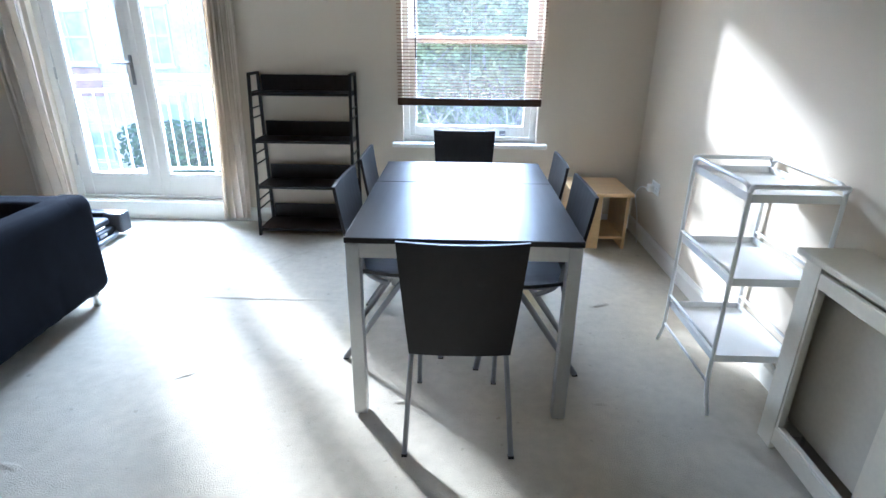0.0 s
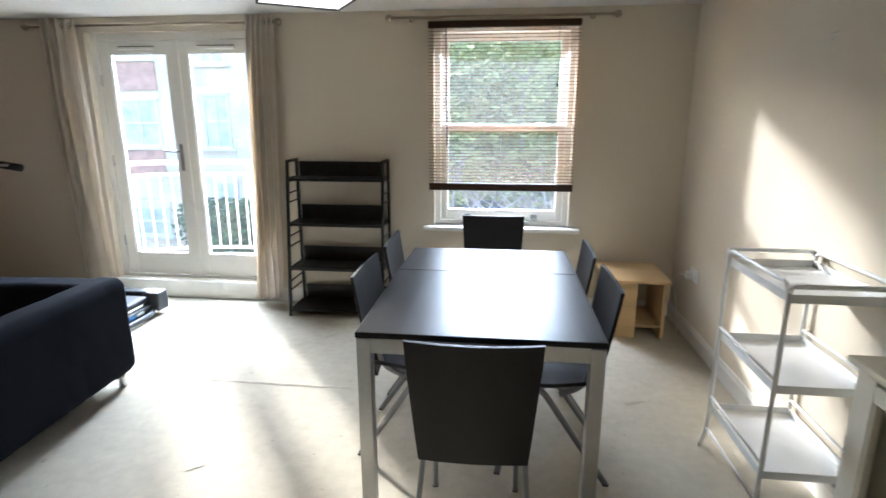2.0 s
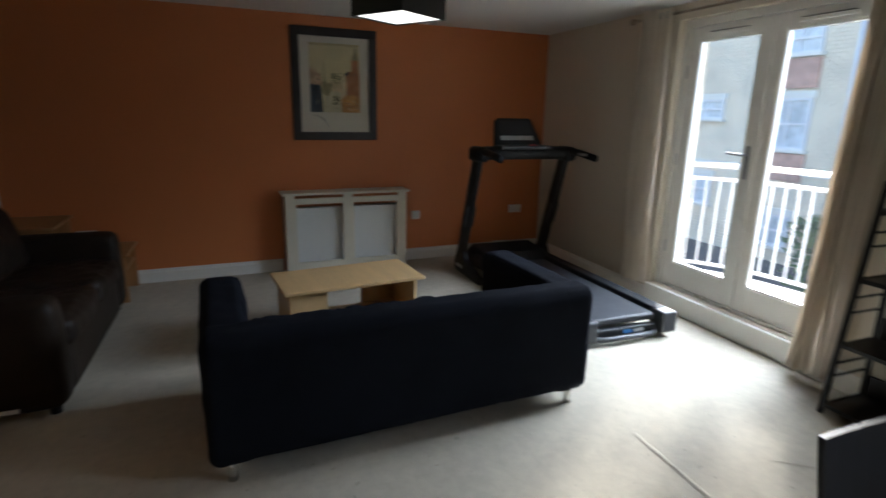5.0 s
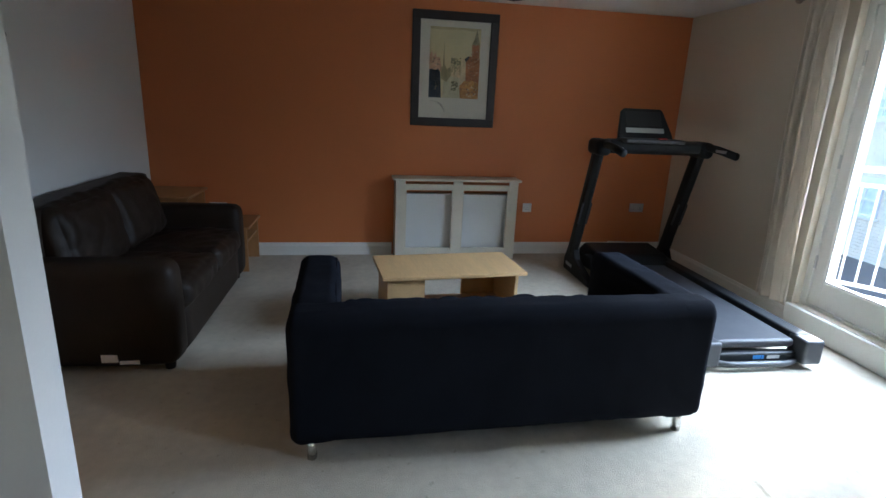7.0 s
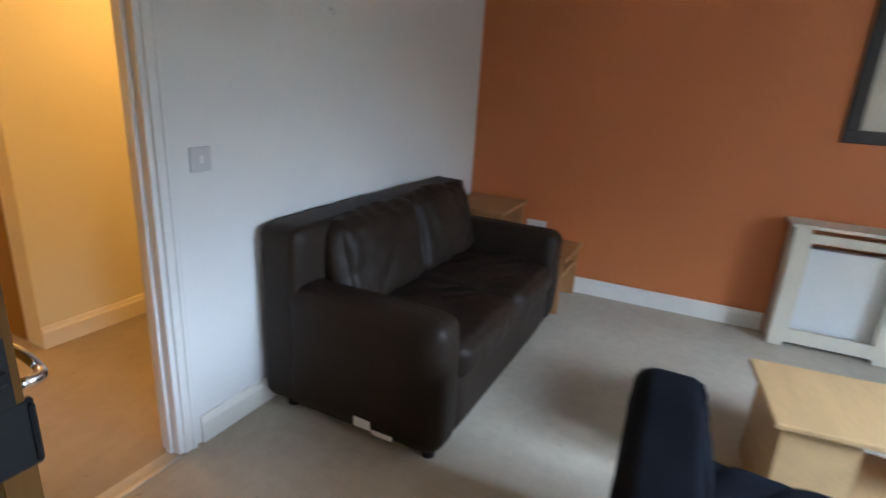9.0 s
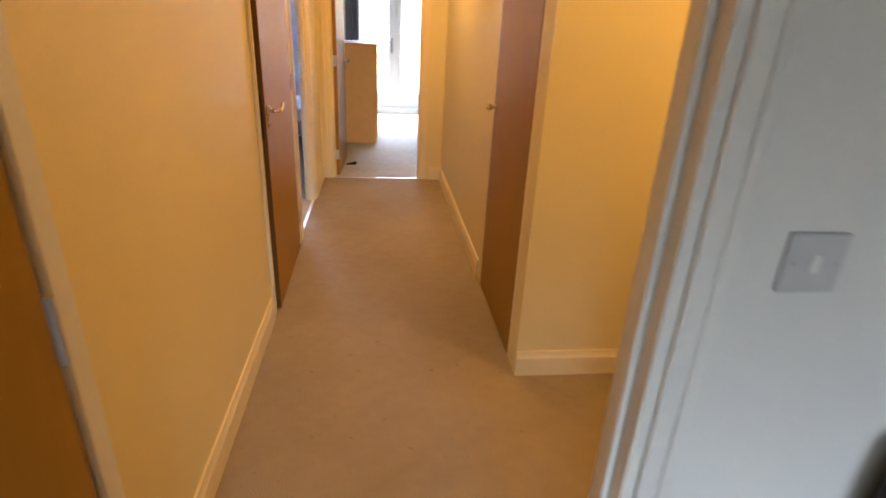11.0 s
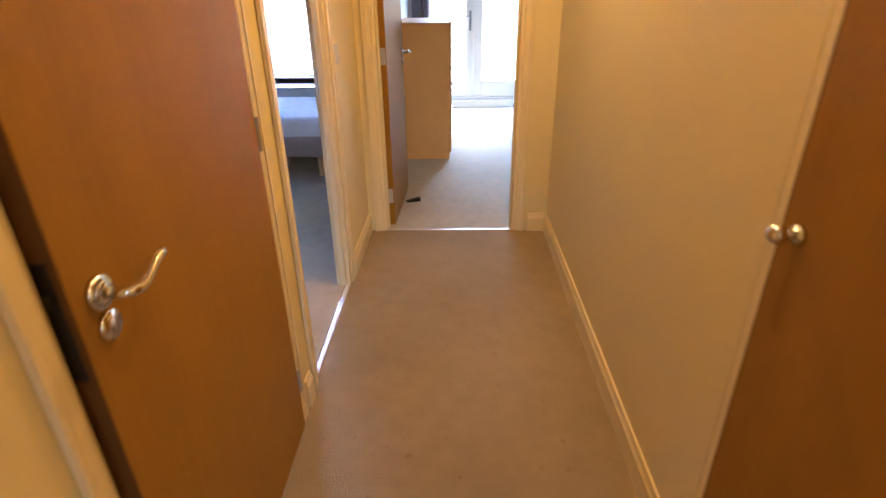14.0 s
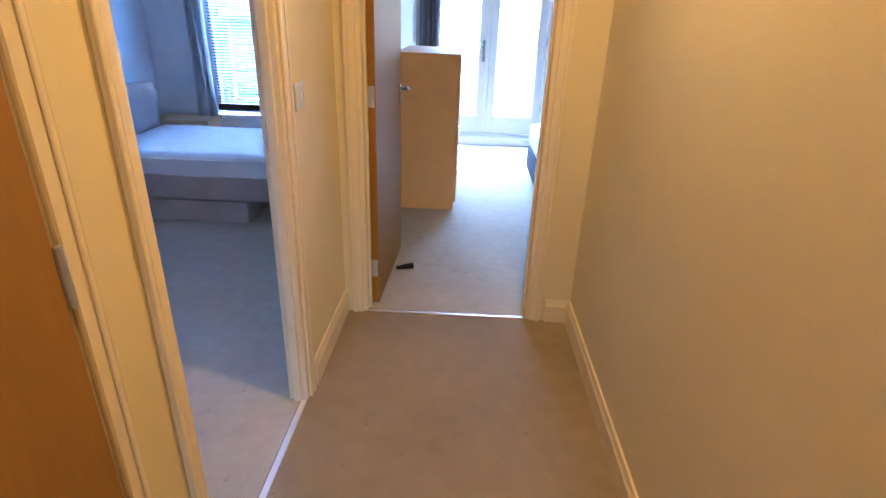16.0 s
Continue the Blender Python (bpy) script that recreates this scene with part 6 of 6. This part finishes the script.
def house_window(parent, x, z, w, h, y=0.0, bars=True, top_panel=None):
    g = new("window")
    g.parent = parent
    part("frame", boxes((x - w / 2, x - w / 2 + 0.07, y - 0.06, y + 0.05, z, z + h), (x + w / 2 - 0.07, x + w / 2, y - 0.06, y + 0.05, z, z + h), (x - w / 2 + 0.07, x + w / 2 - 0.07, y - 0.06, y + 0.05, z + h - 0.07, z + h),
                        (x - w / 2 + 0.07, x + w / 2 - 0.07, y - 0.06, y + 0.05, z, z + 0.07), (x - w / 2 + 0.07, x + w / 2 - 0.07, y - 0.05, y + 0.05, z + h * 0.5 - 0.03, z + h * 0.5 + 0.03),
                        (x - 0.02, x + 0.02, y - 0.04, y + 0.04, z + 0.07, z + h - 0.07)), RAILING, g)
    part("pane", boxes((x - w / 2 + 0.05, x + w / 2 - 0.05, y + 0.0, y + 0.02, z + 0.05, z + h - 0.05)), DARK_GLASS, g, "pale glass with the sky's reflection put into its colour")
    part("sill", boxes((x - w / 2 - 0.1, x + w / 2 + 0.1, y - 0.16, y + 0.0, z - 0.09, z)), STONE, g)
    part("lintel", boxes((x - w / 2 - 0.1, x + w / 2 + 0.1, y - 0.075, y + 0.0, z + h, z + h + 0.2)), STONE, g)


def brick_house(m, w, h, depth, wins, label, courses=True):
    """A block of flats in its own metres: its front looks along -y, x runs from 0 to w, the ground at 0."""
    d = thing("apartment_building", m, label, "building", "buildings across the yard")
    part("wall", boxes((0, w, 0.02, depth, 0, h)), BRICK, d)
    part("parapet", boxes((-0.08, w + 0.08, -0.06, depth + 0.06, h, h + 0.22), bevel=0.02), STONE, d)
    part("string_course", boxes((-0.03, w + 0.03, -0.05, 0.02, 2.75, 2.95)), STONE, d)
    if courses:
        rnd = random.Random(4)
        verts, faces = [], []
        bw, bh, j = 0.33, 0.105, 0.014
        z, row = 0.0, 0
        while z < h - bh:
            x = -bw / 2 if row % 2 else 0.0
            while x < w:
                a, b = max(0, x), min(w, x + bw - j)
                if b - a > 0.05 and not any(wx - ww / 2 < b and a < wx + ww / 2 and wz - 0.1 < z + bh and z < wz + wh + 0.2 for wx, wz, ww, wh in wins):
                    y = -0.004 - 0.008 * rnd.random()
                    k = len(verts)
                    verts += [(a, y, z), (b, y, z), (b, y, z + bh - j), (a, y, z + bh - j), (a, 0.02, z), (b, 0.02, z), (b, 0.02, z + bh - j), (a, 0.02, z + bh - j)]
                    faces += [(k, k + 1, k + 2, k + 3), (k + 3, k + 2, k + 6, k + 7), (k, k + 4, k + 5, k + 1), (k, k + 3, k + 7, k + 4), (k + 1, k + 5, k + 6, k + 2)]
                x += bw
            z += bh
            row += 1
        me = bpy.data.meshes.new("brick_courses")
        me.from_pydata(verts, [], faces)
        me.materials.append(BRICK)
        ob = new("brick_courses", me)
        ob.parent = d
        ob["kind"] = "stuff"
    for wx, wz, ww, wh in wins:
        house_window(d, wx, wz, ww, wh)
    return d


FRONT = [(10.15, 3.46, 0.9, 1.7), (10.2, 6.05, 0.9, 1.0), (10.2, 0.9, 0.9, 1.5), (7.5, 3.5, 1.4, 1.5), (7.5, 6.25, 1.4, 0.85), (7.5, 0.5, 1.3, 1.0), (4.4, 4.35, 1.5, 0.65), (4.5, 1.4, 1.1, 1.0), (1.5, 3.4, 1.0, 1.7), (12.3, 3.46, 0.9, 1.7)]
flats = brick_house(pose(-19.0, 17.0, GROUND_Z), 13.4, 7.3, 7.0, FRONT, "pale brick block of flats with white sash windows")
TILE_RED = material("red_brown_tile_hanging", (0.42, 0.24, 0.18), 0.8, vary=0.3, scale=3, fine=20, bump=0.3, depth=0.01)
part("spandrel", boxes((6.75, 8.25, -0.08, 0.02, 5.28, 6.12), (6.75, 8.25, -0.08, 0.02, 2.55, 3.38)), TILE_RED, flats, "red-brown tiled panel below the window")
down = thing("drainpipe", pose(-9.75, 16.86, GROUND_Z), "pale painted cast drainpipe on the brick facade", "drainpipe")
part("pipe", tube((0, 0, 0), (0, 0, 7.2), 0.06, 12), RAILING, down, "", True)
part("bracket", boxes((-0.08, 0.08, 0.04, 0.15, 3.0, 3.06), (-0.08, 0.08, 0.04, 0.15, 5.6, 5.66)), RAILING, down)
FAR = [(2, 3.4, 1.2, 1.6), (2, 0.8, 1.2, 1.6), (5, 3.4, 1.2, 1.6), (5, 0.8, 1.2, 1.6), (8, 3.4, 1.2, 1.6), (8, 0.8, 1.2, 1.6), (11, 3.4, 1.2, 1.6), (11, 0.8, 1.2, 1.6)]
brick_house(pose(-1.5, 34, GROUND_Z), 13, 5.6, 8, FAR, "pale rendered terrace of houses behind the trees", False)
SOUTHERN = [(2, 3.6, 1.3, 1.7), (2, 0.8, 1.3, 1.7), (5, 3.6, 1.3, 1.7), (5, 0.8, 1.3, 1.7), (8, 3.6, 1.3, 1.7), (8, 0.8, 1.3, 1.7), (11, 3.6, 1.3, 1.7), (11, 0.8, 1.3, 1.7)]
brick_house(pose(6.0, -24, GROUND_Z, 0, 0, 180), 14, 6.2, 8, SOUTHERN, "pale brick houses across the street", False)


def limb(bm, rnd, p, way, length, r, depth, tips):
    """One bent limb and, from it, thinner ones."""
    pts, q, w = [p], p.copy(), way.copy()
    for _ in range(3):
        w = (w + Vector((rnd.uniform(-0.3, 0.3), rnd.uniform(-0.3, 0.3), rnd.uniform(-0.12, 0.22)))).normalized()
        q = q + w * length / 3
        pts.append(q.copy())
    for i in range(3):
        add_tube(bm, pts[i], pts[i + 1], r * (1 - 0.25 * i), 5 if depth else 7, r * (1 - 0.25 * (i + 1)))
    tips.append(pts[-1])
    if depth:
        for k in range(3):
            base = pts[rnd.choice((1, 2, 3))]
            side = Vector((rnd.uniform(-1, 1), rnd.uniform(-1, 1), rnd.uniform(-0.1, 0.9))).normalized()
            limb(bm, rnd, base, (w * 0.5 + side).normalized(), length * rnd.uniform(0.5, 0.75), r * 0.45, depth - 1, tips)


def tree(m, h, seed, leaves, label, spread=1.0, leaf=0.16, mat=LEAF):
    rnd = random.Random(seed)
    d = thing("tree", m, label, "tree", "trees in the yard")
    bm = bmesh.new()
    base = [Vector((0, 0, 0)), Vector((0.05, 0.02, h * 0.2)), Vector((0.0, 0.08, h * 0.4))]
    add_tube(bm, base[0], base[1], 0.16, 10, 0.13)
    add_tube(bm, base[1], base[2], 0.13, 10, 0.10)
    tips = []
    for k in range(7):
        a = k * 2.4 + rnd.uniform(-0.3, 0.3)
        start = base[1].lerp(base[2], rnd.uniform(0.0, 1.0))
        limb(bm, rnd, start, Vector((math.cos(a) * spread, math.sin(a) * spread, 0.75)).normalized(), h * 0.4, 0.065, 2 if leaves else 3, tips)
    part("trunk", bm, BARK, d, "grey-brown trunk and limbs")
    if leaves:
        verts, faces = [], []
        for i in range(leaves):
            t = rnd.choice(tips)
            c = t + Vector((rnd.gauss(0, 0.38), rnd.gauss(0, 0.38), rnd.gauss(0, 0.3)))
            u = Vector((rnd.uniform(-1, 1), rnd.uniform(-1, 1), rnd.uniform(-0.6, 0.6))).normalized()
            v = u.orthogonal().normalized()
            s = leaf * rnd.uniform(0.5, 1.2)
            k = len(verts)
            verts += [c - u * s, c + v * s * 0.4 - u * s * 0.1, c + u * s, c - v * s * 0.4 - u * s * 0.1]
            faces.append((k, k + 1, k + 2, k + 3))
        me = bpy.data.meshes.new("crown")
        me.from_pydata([tuple(v) for v in verts], [], faces)
        me.materials.append(mat)
        ob = new("crown", me)
        ob.parent = d
        ob["kind"] = "stuff"
    return d


tree(pose(1.1, 13.0, GROUND_Z), 6.6, 11, 17000, "leafy evergreen tree in the yard", 1.0, 0.11)
tree(pose(-1.7, 15.5, GROUND_Z), 7.0, 12, 17000, "leafy evergreen tree in the yard", 1.0, 0.11)
tree(pose(3.6, 16.0, GROUND_Z), 7.2, 13, 17000, "leafy evergreen tree in the yard", 1.1, 0.11)
tree(pose(1.0, 20.0, GROUND_Z), 8.2, 14, 17000, "tall leafy evergreen tree in the yard", 1.1, 0.13)
tree(pose(0.2, 9.2, GROUND_Z), 4.3, 21, 0, "bare winter tree with thin branches", 0.9)
tree(pose(1.9, 9.8, GROUND_Z), 4.1, 22, 0, "bare winter tree with thin branches", 0.9)


def hedge(m, lx, ly, lz, n, seed, label, leaf=(0.05, 0.14), mat=IVY):
    rnd = random.Random(seed)
    verts, faces = [], []
    for i in range(n):
        c = Vector((rnd.uniform(-lx, lx), rnd.uniform(-ly, ly), lz * rnd.random() ** 0.6))
        u = Vector((rnd.uniform(-1, 1), rnd.uniform(-1, 1), rnd.uniform(-0.8, 0.8))).normalized()
        v = u.orthogonal().normalized()
        s = rnd.uniform(*leaf)
        k = len(verts)
        verts += [tuple(c - u * s), tuple(c + v * s * 0.5), tuple(c + u * s), tuple(c - v * s * 0.5)]
        faces.append((k, k + 1, k + 2, k + 3))
    me = bpy.data.meshes.new("hedge")
    me.from_pydata(verts, [], faces)
    me.materials.append(mat)
    ob = new("hedge", me)
    ob.matrix_basis = m
    return tagged(ob, label, "hedge", "", "stuff")


hedge(pose(-6.8, 14.6, GROUND_Z), 1.8, 0.9, 2.1, 5000, 3, "dense green shrubs below the balcony")
hedge(pose(0.5, 26.0, GROUND_Z), 9.0, 2.2, 9.6, 60000, 5, "tall pale green thicket behind the yard", (0.15, 0.36), LEAF)


def car(m, paint, label):
    d = thing("parked_car", m, label, "car", "parked cars")
    side = [(-2.0, 0.30), (-1.98, 0.62), (-1.75, 0.82), (-1.05, 0.92), (-0.55, 1.38), (0.75, 1.42), (1.45, 0.98), (1.95, 0.88), (2.05, 0.55), (2.0, 0.28)]
    bm = prism(side, 1.66, "y", 0.05)
    bmesh.ops.translate(bm, vec=(0, -0.83, 0), verts=bm.verts[:])
    part("body", bm, paint, d)
    for y in (-0.835, 0.825):
        part("side_window", prism([(-0.92, 0.93), (-0.52, 1.30), (0.68, 1.33), (1.2, 0.97)], 0.012, "y"), DARK_GLASS, d).location.y = y
    for x in (-1.25, 1.25):
        for y in (-0.80, 0.80):
            w = part("wheel", tube((x, y - 0.09, 0.31), (x, y + 0.09, 0.31), 0.31, 20), TYRE, d, "black rubber tyre")
            part("rim", tube((x, y - 0.095, 0.31), (x, y + 0.095, 0.31), 0.19, 16), SILVER, w)
    return d


c1 = car(pose(-0.6, 19.5, GROUND_Z, 0, 0, 4), CAR_BLUE, "dark blue parked car in the yard")
car(pose(4.2, 19.2, GROUND_Z, 0, 0, -3), CAR_GREY, "silver parked car in the yard")
